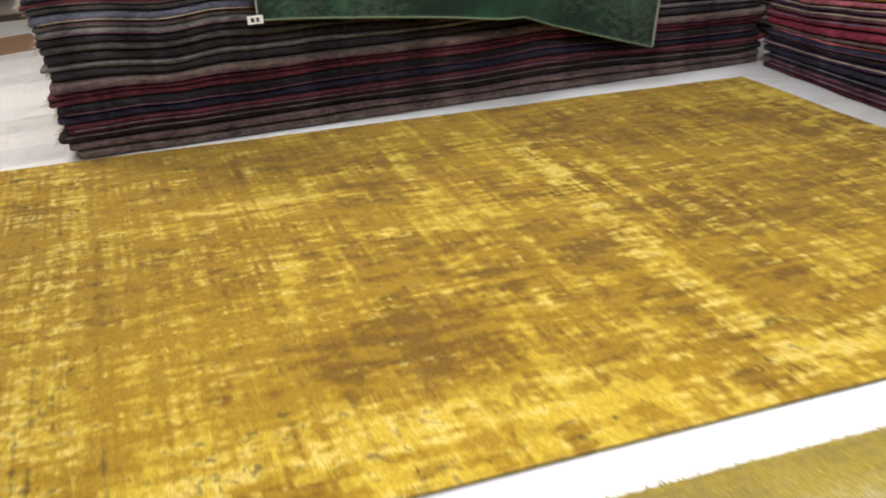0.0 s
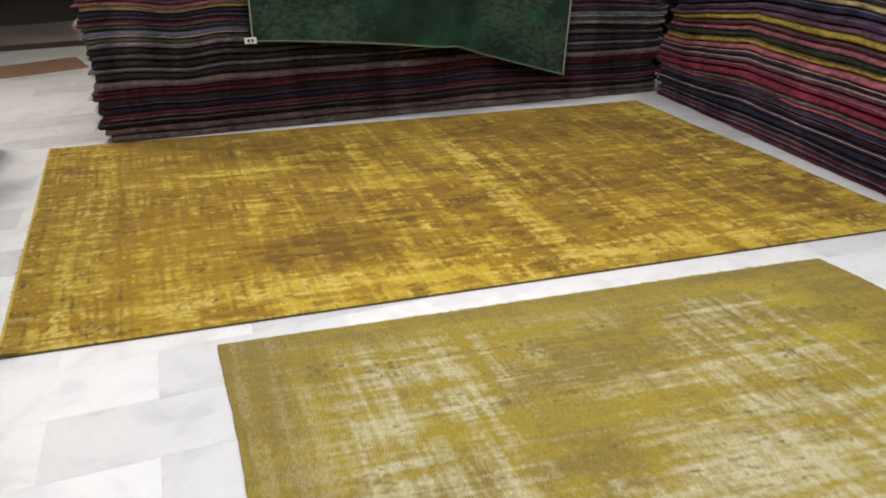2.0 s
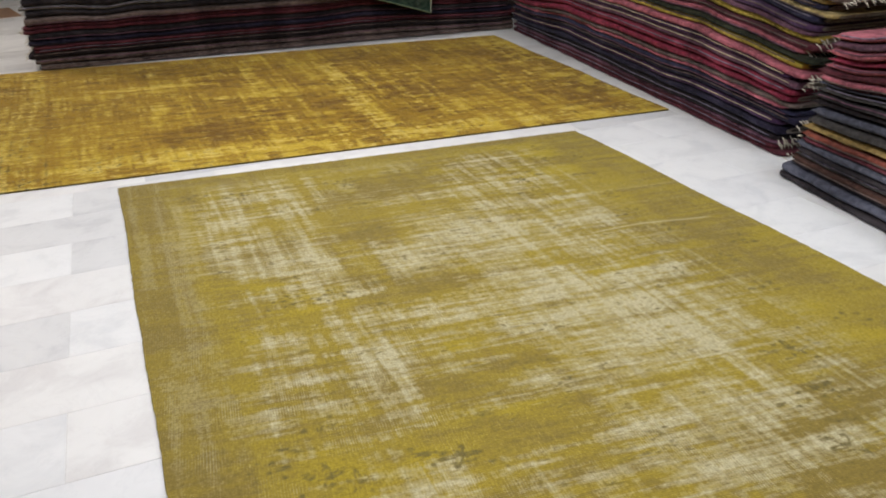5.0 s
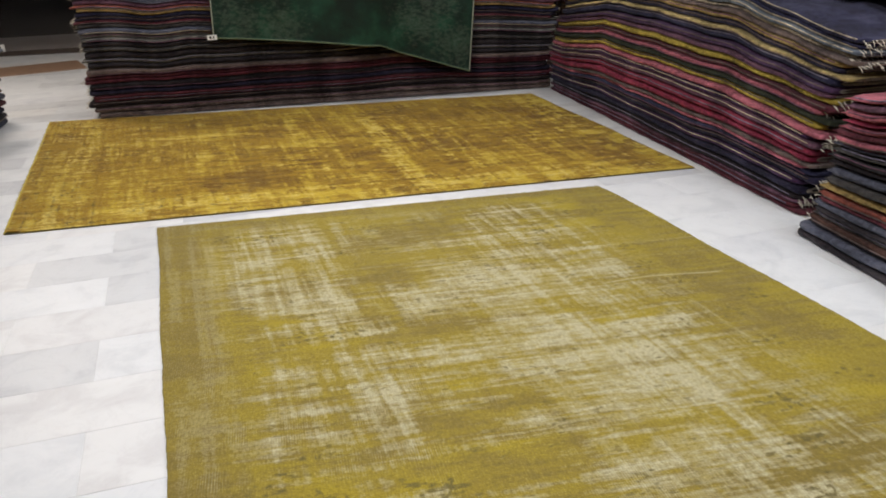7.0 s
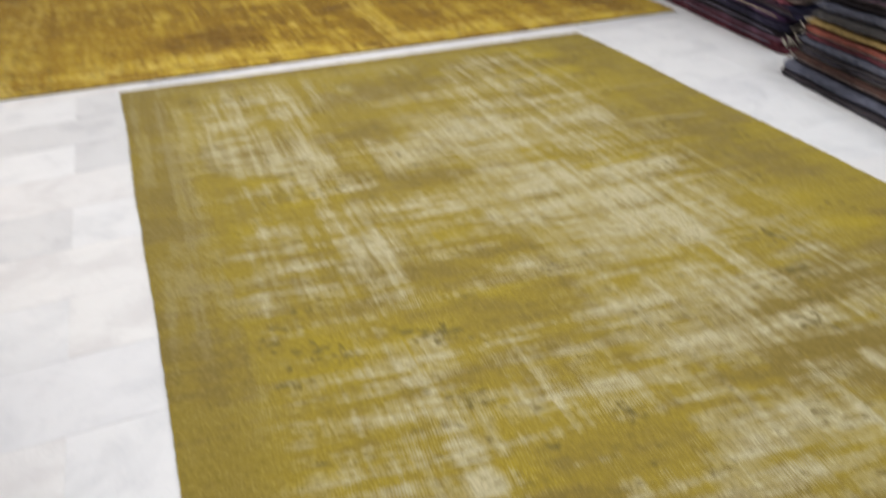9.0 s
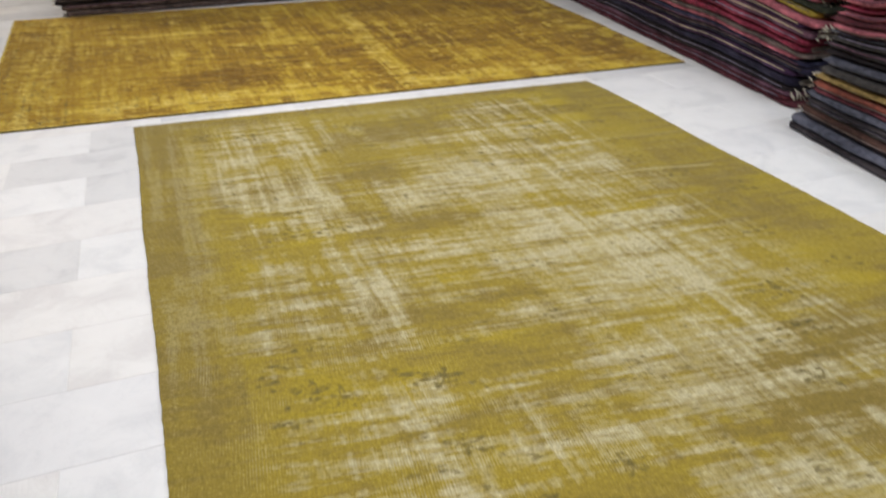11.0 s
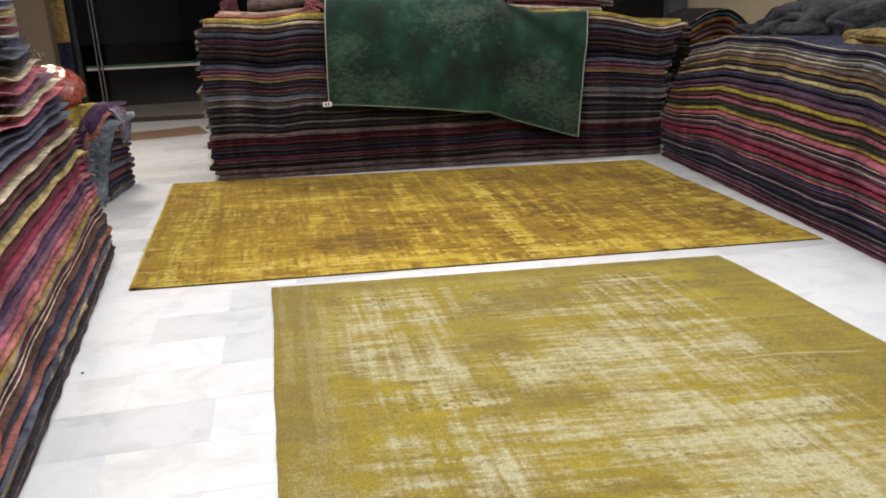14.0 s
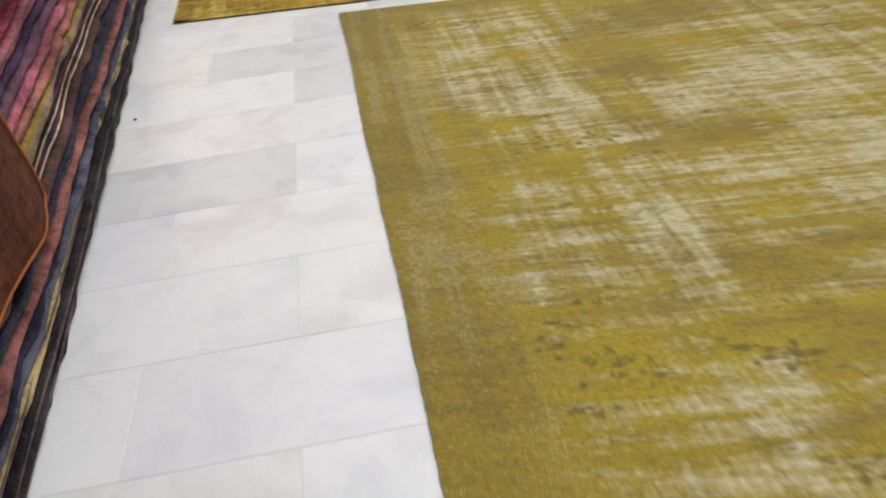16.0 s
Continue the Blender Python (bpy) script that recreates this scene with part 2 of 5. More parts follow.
# ---- the shop's shell ----
X0, X1, Y0, Y1 = -5.2, 5.15, -7.0, 7.7
floor = tagged(box("floor", X0 - 0.2, X1 + 0.2, Y0 - 0.2, Y1 + 0.2, -0.12, -0.0016, GROUT), "white and pale grey marble tile floor with thin joints", "floor", kind="structure")
ceiling = tagged(box("ceiling", X0, X1, Y0, Y1, CEILING, CEILING + 0.12, WHITE_PAINT), "plain white shop ceiling", "ceiling", kind="structure")
box("wall_west", X0 - 0.2, X0, Y0, Y1, 0, CEILING, WHITE_PAINT, label="plain white painted side wall", category="wall", kind="structure")
# wall_south is out of view; its dark taupe keeps reflections in the glass low
box("wall_south", X0 - 0.2, X1 + 0.2, Y0 - 0.2, Y0, 0, CEILING, plain("reflection_dimming_taupe", (0.22, 0.17, 0.13), 0.8, speck=0.06, scale=5), label="unseen rear wall, darkened to dim reflections in the glass", category="wall", kind="structure")
tagged(box("ground", -30, 30, Y1 + 0.2, 60, -0.2, -0.05, plain("asphalt", (0.055, 0.046, 0.040), 0.9)), "dark pavement outside the shop front", "ground", kind="structure")
wall_east = box("wall_east", X1 + 0.012, X1 + 0.2, Y0, Y1 + 0.2, 0, CEILING, CREAM_WALL, label="cream panelled side wall behind the rug stacks", category="wall", kind="structure")
panel = bm_mesh("panel", box_bm(-0.012, 0, -0.243, 0.243, 0.0, 2.90, 0.004), CREAM_WALL)
for i in range(22):
    ob = part("panel", panel, wall_east)
    ob.location = (X1 + 0.012, Y1 - 0.26 - 0.49 * i, 0.01)

# glazed front behind the big stack: black frame, glass, steel posts, pale rail
front = new("window_1")
tagged(front, "dark glazed shop front at night with slim steel posts and a pale rail", "shop window", kind="structure")
for x0, x1 in ((-3.05, -0.82), (-0.76, 1.40), (1.46, 3.40), (3.46, 4.86)):
    pane = part("pane", bm_mesh("pane", box_bm(x0, x1, Y1 - 0.006, Y1 + 0.006, 0.06, 2.83), GLASS), front)
    pane.visible_shadow = False
box("bottom_frame", -3.45, 4.9, Y1 - 0.03, Y1 + 0.03, 0.0, 0.06, plain("dark_brown_metal", (0.045, 0.03, 0.022), 0.5), 0.004, front, "dark brown sill rail")
box("top_frame", -3.45, 4.9, Y1 - 0.03, Y1 + 0.03, 2.83, CEILING, BLACK_FRAME, 0.004, front)
box("rail", -3.30, 4.86, Y1 - 0.055, Y1 - 0.01, 0.738, 0.768, PALE_RAIL, 0.006, front, "pale horizontal rail")
box("rail_glass", -3.30, 4.86, Y1 - 0.045, Y1 - 0.03, 0.772, 0.80, GREEN_EDGE, 0.002, front, "green glass strip above the rail")
for x0, w, m in ((-3.45, 0.10, BLACK_FRAME), (-0.82, 0.06, BLACK_FRAME), (1.40, 0.06, BLACK_FRAME), (3.40, 0.06, BLACK_FRAME)):
    box("post", x0, x0 + w, Y1 - 0.03, Y1 + 0.03, 0.06, 2.83, m, 0.004, front)
for x in (-3.12, -3.07):
    box("steel_post", x - 0.009, x + 0.009, Y1 - 0.11, Y1 - 0.06, 0.0, 2.83, CHROME, 0.006, front, "slim brushed steel post")
box("column", 4.88, 5.12, Y1 - 0.2, Y1 + 0.1, 0, CEILING, plain("blue_grey_paint", (0.10, 0.115, 0.14), 0.5), 0.01, None, "narrow blue-grey painted corner column", "column", "structure")
box("wall_north", X0, -4.02, Y1, Y1 + 0.2, 0, CEILING, WHITE_PAINT, label="plain white wall beside the shop front", category="wall", kind="structure")
box("pillar", -4.02, -3.62, Y1 - 0.25, Y1 + 0.2, 0, CEILING, plain("beige_paint", (0.20, 0.155, 0.105), 0.7, speck=0.05, scale=5), 0.01, None, "beige painted pillar beside the shop front", "pillar", "structure")
hang = new("hanging_textile")
tagged(hang, "orange-yellow textile with a dark blue lower band hanging by the pillar", "textile")
HY = Y1 - 0.10
def curtain(name, x0, x1, z0, z1, key, parent):
    u, v = np.meshgrid(np.linspace(x0, x1, 24), np.linspace(z0, z1, 14), indexing="ij")
    y = HY + 0.018 * np.sin(u * 31) + 0.01 * fbm(u * 6, v * 2, 3)
    part(name, sheet_mesh(name, np.stack([u, y, v], 2), CLOTH[key], 0.006), parent, WORDS[key] + " band")
curtain("upper_cloth", -3.61, -3.43, 1.13, 2.5, "ochre", hang)
curtain("lower_cloth", -3.61, -3.43, 0.02, 1.128, "indigo", hang)
notice = new("notice_plate", bm_mesh("notice_plate", box_bm(-2.92, -2.76, Y1 - 0.022, Y1 - 0.008, 0.062, 0.155, 0.003), WHITE_PLASTIC))
tagged(notice, "small white plate with a dark mark at the glass foot", "plate")
part("mark", bm_mesh("mark", box_bm(-2.825, -2.805, Y1 - 0.025, Y1 - 0.0225, 0.085, 0.13), DARK_INK), notice, "dark printed mark")

# tan stone band set across the way to the glazed front
bm = bmesh.new()
quad = [(-2.75, 5.62), (-1.45, 6.08), (-1.72, 6.84), (-3.05, 6.30)]
lo = [bm.verts.new((x, y, 0.0005)) for x, y in quad]
hi = [bm.verts.new((x, y, 0.006)) for x, y in quad]
bm.faces.new(lo[::-1]), bm.faces.new(hi)
for i in range(4):
    j = (i + 1) % 4
    bm.faces.new((lo[i], lo[j], hi[j], hi[i]))
tagged(new("floor_board", bm_mesh("floor_board", bm, TAN_STONE)), "thin tan-brown board lying on the marble floor", "board")

# ceiling lamps, out of view; the fourth is added to brighten the tall stack
lamp_frame = bm_mesh("frame", box_bm(-0.31, 0.31, -0.31, 0.31, -0.025, 0, 0.004), WHITE_PLASTIC)
glow, t, b = nodes_of("lamp_diffuser")
b.inputs["Emission Color"].default_value, b.inputs["Emission Strength"].default_value = (1, 0.98, 0.96, 1), 4.0
lamp_glow = bm_mesh("diffuser", box_bm(-0.28, 0.28, -0.28, 0.28, -0.028, -0.0255), glow)
for lx, ly in LAMP_PLACES:
    ob = new("ceiling_lamp", lamp_frame)
    ob.location = (lx, ly, CEILING)
    tagged(ob, "square flat white ceiling light panel", "ceiling light", "ceiling lights")
    part("diffuser", lamp_glow, ob, "glowing white diffuser")


# ---- stacks of folded rugs ----
def folded_rug(frame_of, s, zb, zt, front_of, depth, seed, material, ripple):
    """One rug folded once: a rounded fold in front, the two plies parted by a slit, as verts and faces."""
    rng = np.random.RandomState(seed)
    n = len(s)
    t = np.maximum(zt - zb, 0.006)
    ang = np.linspace(-math.pi / 2, math.pi / 2, 8)
    us = np.concatenate([[depth, 0.35, 0.12], np.zeros(8), [0.12, 0.35, depth], [depth, 0.035], [0.035, depth]])
    ws = np.concatenate([[0, 0, 0.0], 0.5 + 0.5 * np.sign(np.sin(ang)) * np.abs(np.sin(ang)) ** 0.75, [1, 1, 1], [0.55, 0.55], [0.45, 0.45]])
    nose = np.zeros(len(us))
    nose[3:11] = 1
    side = np.zeros(len(us))
    side[3:11] = 1 - np.cos(ang)
    verts = []
    wob = 0.007 * (fbm(s * 3.0 + seed, s * 0 + seed * 1.7, seed, 3) - 0.5) * 2 + ripple * (value_noise(s * 13 + seed, s * 0, seed + 5) - 0.5)
    lift = ripple * 0.8 * (value_noise(s * 14 + 3 * seed, s * 0 + 1.5, seed + 9) - 0.5)
    endw = 0.005 * (rng.rand(2, len(us)) - 0.5)
    full = np.ones(n)
    full[:5], full[-5:] = (0.70, 0.88, 0.96, 0.99, 1.0), (1.0, 0.99, 0.96, 0.88, 0.70)
    for i in range(n):
        u = us + nose * (-front_of[i] - wob[i] + (1 - full[i]) * t[i] * 0.8) + side * t[i] * 0.68
        z = zb[i] + t[i] * (0.5 + (0.01 + 0.98 * ws - 0.5) * full[i]) + nose * (t[i] * 0.07 * (0.5 - ws) * 2 + lift[i] * 0.5)
        ss = np.full(len(us), s[i])
        if i == 0:
            ss = ss + endw[0]
        if i == n - 1:
            ss = ss + endw[1]
        verts.append(frame_of(ss, u, z))
    verts = np.concatenate(verts)
    m = len(us)
    i, j = np.meshgrid(np.arange(n - 1), np.arange(m), indexing="ij")
    a, b2 = (i * m + j).ravel(), (i * m + (j + 1) % m).ravel()
    faces = [tuple(q) for q in np.stack([a, b2, b2 + m, a + m], 1)]
    faces += [tuple(range(m))[::-1], tuple((n - 1) * m + k for k in range(m))]
    return verts, faces


def fringe_mesh(frame_of, s_end, out, z0, z1, depth, seed):
    """Short cotton tassels on the end of a folded rug."""
    rng = np.random.RandomState(seed)
    verts, faces = [], []
    for u in np.arange(0.01, min(depth, 0.55), 0.016):
        u += rng.uniform(-0.005, 0.005)
        z = z0 + (z1 - z0) * rng.choice([0.25, 0.75])
        ln, dz, du = rng.uniform(0.018, 0.042), rng.uniform(-0.028, -0.004), rng.uniform(-0.008, 0.008)
        r = 0.0028
        k = len(verts)
        for (ds, dd, q) in ((0, 0, 1.0), (ln * 0.6 * out, du * 0.5, 1.2), (ln * out, du, 0.6)):
            w = 0 if q == 1.0 else (0.35 if q == 1.2 else 1.0)
            for au, az in ((-r * q, 0), (r * q, 0), (0, r * q)):
                verts.append(frame_of(np.array([s_end + ds]), np.array([u + dd + au]), np.array([max(z + dz * w + az, 0.003)]))[0])
        for lv in (0, 3):
            for j in range(3):
                j2 = (j + 1) % 3
                faces.append((k + lv + j, k + lv + j2, k + lv + 3 + j2, k + lv + 3 + j))
        faces.append((k + 6, k + 7, k + 8))
    return mesh_of("fringe", verts, faces, FRINGE)


def rug_stack(origin, along, inward, length, depth, layers, seed, group, where, start=None, stop=None, lean=None, shape=None, ripple=0.004, base=0.012, fringes=(0.5, 0.5), z_floor=0.001, spread=0.014, sway=0.42, edged=0.3, ragged=0.0, more_edges=0.0, rounded=0.05):
    """Folded rugs on top of each other. layers: words, a dye and its number of rugs in turn, from the ground up. start, stop, lean: metres by height."""
    rng, uneven = np.random.RandomState(seed), np.random.RandomState(seed + 900)
    o, a, nrm = Vector((*origin, 0)), Vector((*along, 0)).normalized(), Vector((*inward, 0)).normalized()
    ao, an = np.array(a), np.array(nrm)
    grid = np.linspace(-0.6, length + 0.6, 90)
    zb = np.full(len(grid), z_floor)

    def at(table, z):
        return float(np.interp(z, *zip(*table))) if table else 0.0

    def frame_of(s, u, z):
        p = np.array(o)[None] + s[:, None] * ao[None] + u[:, None] * an[None]
        p[:, 2] = z
        return p
    form = np.interp(grid, *zip(*shape)) if shape else np.ones(len(grid))
    k = 0
    top = None
    for item in layers.split():
        key, thick = item.split(":")
        thick = float(thick) / 1000 * rng.uniform(0.72, 1.3)
        k += 1
        zm = float(np.mean(zb)) + thick / 2
        t = thick * form * (1 + sway * (fbm(grid * 1.4 + k * 3.1, grid * 0 + k * 0.9, seed + k, 3) - 0.5) * 2)
        zt = zb + np.maximum(t, 0.008)
        s0 = at(start, zm) + rng.uniform(-spread, spread) * 1.4 + uneven.uniform(-ragged, ragged) * 0.8
        s1 = length + at(stop, zm) + rng.uniform(-spread, spread) * 1.4 + rng.uniform(-ragged, ragged)
        tip = np.array([0.0, 0.004, 0.012, 0.026, 0.046])
        s = np.concatenate([s0 + tip, np.linspace(s0 + 0.07, s1 - 0.07, 56), s1 - tip[::-1]])
        f0 = at(lean, zm) + rng.uniform(-spread, spread) * 0.8
        front_of = f0 + 0.010 * (fbm(s * 0.9 + 7 * k, s * 0 + k, seed + 2, 2) - 0.5) * 2
        near_end = np.clip(1 - np.minimum(s - s0, s1 - s) / rounded, 0, 1)
        front_of = front_of - rounded * 0.8 * (1 - np.sqrt(1 - near_end ** 2))
        v, f = folded_rug(frame_of, s, np.interp(s, grid, zb), np.interp(s, grid, zt), front_of, depth + rng.uniform(-0.05, 0.02), seed * 7 + k, CLOTH[key], ripple)
        v = np.asarray(v)
        centre = np.array([v[:, 0].mean(), v[:, 1].mean(), v[:, 2].min()])
        ob = new("folded_rug", mesh_of("folded_rug", v - centre, f, CLOTH[key]))
        if rng.rand() < 0.45:
            ob.data.materials.append(CORE)
            for poly in ob.data.polygons[-2:]:
                poly.material_index = 1
        ob.location = centre
        tagged(ob, WORDS[key] + " wool rug folded " + where, "rug", group)
        chance, dice = rng.rand(), rng
        if chance >= edged and uneven.rand() < more_edges:
            chance, dice = 0.0, uneven
        if chance < edged:
            w = dice.choice([0.25, 0.72, 0.8])
            sz, st2 = np.interp(s[4:-4], grid, zb), np.interp(s[4:-4], grid, zt)
            cord = frame_of(s[4:-4], -front_of[4:-4] - 0.001 - 0.006 * (fbm(s[4:-4] * 3.0 + seed * 7 + k, s[4:-4] * 0 + (seed * 7 + k) * 1.7, seed * 7 + k, 3) - 0.5) * 2, sz + (st2 - sz) * w)
            pale = CLOTH[dice.choice(["taupe", "cream", "lilac", "taupe", "mauve"])]
            part("selvedge", tube_mesh("selvedge", cord - centre, 0.0032, pale, 4), ob, "paler overcast edge")
        for e, (prob, se, out) in enumerate(((fringes[0], s0, -1), (fringes[1], s1, 1))):
            if rng.rand() < prob:
                me = fringe_mesh(frame_of, se, out, float(np.interp(se, grid, zb)), float(np.interp(se, grid, zt)), depth, seed * 13 + k + e)
                me.transform(Matrix.Translation(-Vector(centre)))
                tagged(part("fringe", me, ob, "short pale cotton fringe"), kind="stuff")
        zb = zt
        top = (grid, zb.copy())
    return top


BACK = ("taupe:38 taupe:40 black:34 maroon:24 maroon:22 navy:34 black:32 maroon:22 maroon:16 taupe:38 charcoal:36 ash:28 charcoal:34 greygreen:34 charcoal:30 ash:24 ash:24 slate:34 greygreen:32 maroon:26 "
        "navy:34 indigo:26 ochre:34 rust:22 mauve:28 slate:32 navy:32 black:38 brown:26 charcoal:34 maroon:26 navy:20 slate:34 taupe:24 cream:22 yellow:46")
back_top = rug_stack((-0.80, 2.96), (1, 0), (0, 1), 3.86, 1.35, BACK, 3, "rugs in the long back stack", "in the long back stack",
                     start=[(0, 0.0), (0.15, -0.03), (0.6, -0.02), (0.93, -0.05), (1.25, 0.03), (1.33, 0.06)], stop=[(0, 0.09), (0.25, 0.07), (0.8, 0.11), (1.1, 0.17), (1.3, 0.26)],
                     lean=[(0, 0.0), (0.6, 0.05), (1.3, 0.06)], spread=0.020, ragged=0.03, shape=[(-0.6, 1.22), (0, 1.22), (1.3, 1.21), (3.0, 1.17), (3.45, 1.14), (3.86, 1.06)], ripple=0.006, sway=0.36, fringes=(0.5, 0.2), more_edges=0.35)
RIGHT = ("maroon:34 maroon:32 mauve:28 black:38 navy:40 purple:32 navy:40 indigo:36 pink:26 taupe:26 crimson:44 crimson:34 mauve:36 purple:32 pink:32 "
         "yellow:38 darkgreen:36 pink:40 maroon:30 yellow:40 mauve:32 purple:38 indigo:42 straw:26 navy:44 ochre:28 taupe:32 cream:28 "
         "greyblue:36 indigo:32 indigo:40")
right_top = rug_stack((3.10, 2.80), (0, -1), (1, 0), 3.54, 1.25, RIGHT, 5, "rugs in the colourful stack", "in the colourful side stack",
                      start=[(0, -0.08), (0.25, -0.09), (0.5, -0.01), (0.7, 0.12), (0.85, 0.26), (1.0, 0.42)], stop=[(0, 0.0), (0.35, 0.08), (0.68, 0.12), (0.8, 0.17), (0.95, 0.28)],
                      lean=[(0, 0), (0.4, 0.03), (0.8, 0.0), (1.05, -0.04)], shape=[(-0.6, 0.94), (0, 0.94), (0.8, 1.0), (1.8, 1.02), (2.7, 0.99), (3.3, 0.90), (3.54, 0.84), (4.2, 0.78)], ripple=0.010, sway=0.34, ragged=0.05, fringes=(0.0, 0.35), more_edges=0.45)
NEARRIGHT = ("charcoal:26 slate:36 charcoal:34 brown:32 greygreen:34 charcoal:30 slate:36 maroon:26 rust:26 ochre:34 greygreen:28 slate:36 black:34 charcoal:32 greygreen:36 "
             "slate:28 pink:30 maroon:28 pink:34 crimson:26 pink:34 mauve:30 pink:30")
rug_stack((2.935, -0.92), (-0.03, -1), (1, -0.03), 2.6, 1.3, NEARRIGHT, 8, "rugs in the dark stack", "in the dark side stack",
          start=[(0, 0.0), (0.12, 0.09), (0.29, 0.13), (0.56, 0.17), (0.82, 0.25)], lean=[(0, 0.01), (0.1, -0.03), (0.8, -0.05)], shape=[(-0.6, 0.9), (0.0, 0.93), (0.5, 1.0), (3.2, 1.0)], ripple=0.009, fringes=(0.25, 0.0))
LEFT = ("charcoal:24 charcoal:26 charcoal:22 black:26 straw:26 slate:24 navy:28 salmon:22 teal:32 navy:28 brown:30 maroon:30 navy:30 maroon:28 mustard:34 salmon:34 pink:38 mauve:28 purple:30 "
        "pink:42 crimson:40 maroon:32 straw:46 charcoal:40 maroon:42 brown:34 cream:48 maroon:32 slate:38 slate:46 navy:30 pink:42 cream:36 mauve:34 pink:42 cream:44 charcoal:38 slate:44 indigo:36 "
        "maroon:40 rust:34 ochre:34 indigo:46 charcoal:42 slate:40 lilac:40 cream:44 navy:40")
rug_stack((-1.02, 0.85), (0.183, -0.983), (-0.983, -0.183), 4.6, 1.2, LEFT, 12, "rugs in the tall stack", "in the tall side stack",
          start=[(0, 0.02), (0.18, -0.02), (0.36, 0.06), (0.55, 0.16), (0.70, 0.26), (0.87, 0.45), (1.0, 0.60), (1.1, 0.88), (1.2, 1.12), (1.3, 1.28), (1.8, 1.5)], lean=[(0, 0), (0.5, -0.04), (1.0, -0.10), (1.4, -0.14)],
          shape=[(-0.6, 1.08), (0, 1.07), (1.0, 1.02), (2.2, 0.96), (4.6, 0.90), (5.2, 0.88)], ripple=0.016, fringes=(0.15, 0.0), rounded=0.08)


# ---- the two overdyed rugs on the floor ----
def attribute(me, name, values):
    me.attributes.new(name, "FLOAT", "POINT").data.foreach_set("value", np.concatenate([values.ravel(), values.ravel()]).astype(np.float32))


def attr_node(t, name):
    n = t.nodes.new("ShaderNodeAttribute")
    n.attribute_name = name
    return n.outputs["Fac"]


def spots(X, Y, places, rx, ry, power=1.0):
    total = np.zeros_like(X)
    for x, y in places:
        total = np.maximum(total, np.exp(-(((X - x) / rx) ** 2 + ((Y - y) / ry) ** 2) * power))
    return total


def bands(X, Y, places, soft=0.06):
    """Worn bands: the strongest at each spot of rows (centre, centre, half-length, half-width, strength)."""
    total = np.zeros_like(X)
    for x, y, l, h, s in places:
        total = np.maximum(total, s * (1 - step(l - soft * 0.5, l + soft, np.abs(X - x))) * (1 - step(0.4 * h, 1.6 * h + 0.003, np.abs(Y - y))))
    return total


def unit(a):
    return (a - a.mean()) / a.std()


def flat_rug(name, width, length, cell, edges, bow, seed):
    """Grid of a rug lying on the floor. edges: its four corners; returns places, distance from the left and from the far edge."""
    nu, nv = int(width / cell) + 1, int(length / cell) + 1
    U, V = np.meshgrid(np.linspace(0, 1, nu), np.linspace(0, 1, nv), indexing="ij")
    (fl, fr, nr, nl) = [np.array(c) for c in edges]
    P = (fl * ((1 - U) * (1 - V))[..., None] + fr * (U * (1 - V))[..., None] + nr * (U * V)[..., None] + nl * ((1 - U) * V)[..., None])
    wx = bow * (fbm(V * length * 1.6, V * 0 + 2, seed, 3) - 0.5) * 2
    wx2 = bow * (fbm(V * length * 1.9, V * 0 + 9, seed + 4, 3) - 0.5) * 2
    wy = bow * 0.6 * (fbm(U * width * 1.6, U * 0 + 5, seed + 7, 3) - 0.5) * 2
    wx, wx2 = wx + 0.003 * (value_noise(V * length * 45, V * 0, seed + 1) - 0.5), wx2 + 0.003 * (value_noise(V * length * 40, V * 0 + 3, seed + 2) - 0.5)
    wy = wy + 0.004 * (value_noise(U * width * 55, U * 0, seed + 5) - 0.5)
    P[..., 0] += wx * (1 - U) + wx2 * U
    P[..., 1] += wy * (1 - V)
    Z = 0.0065 + 0.003 * fbm(P[..., 0] * 2.5, P[..., 1] * 2.5, seed + 9, 3) + 0.0012 * value_noise(P[..., 0] * 60, P[..., 1] * 60, seed + 3)
    return np.stack([P[..., 0], P[..., 1], Z], 2), U * width, V * length, U, V


def rug_object(name, P, fields, material, label):
    P = P[:, ::-1]
    centre = np.array([P[..., 0].mean(), P[..., 1].mean(), 0.0])
    me = sheet_mesh(name, P - centre, material, 0.006, np.tile(np.array([0, 0, 1.0]), (*P.shape[:2], 1)))
    for k, v in fields.items():
        attribute(me, k, v[:, ::-1])
    ob = new(name, me)
    ob.location = centre
    return tagged(ob, label, "rug", "rugs laid out on the floor")


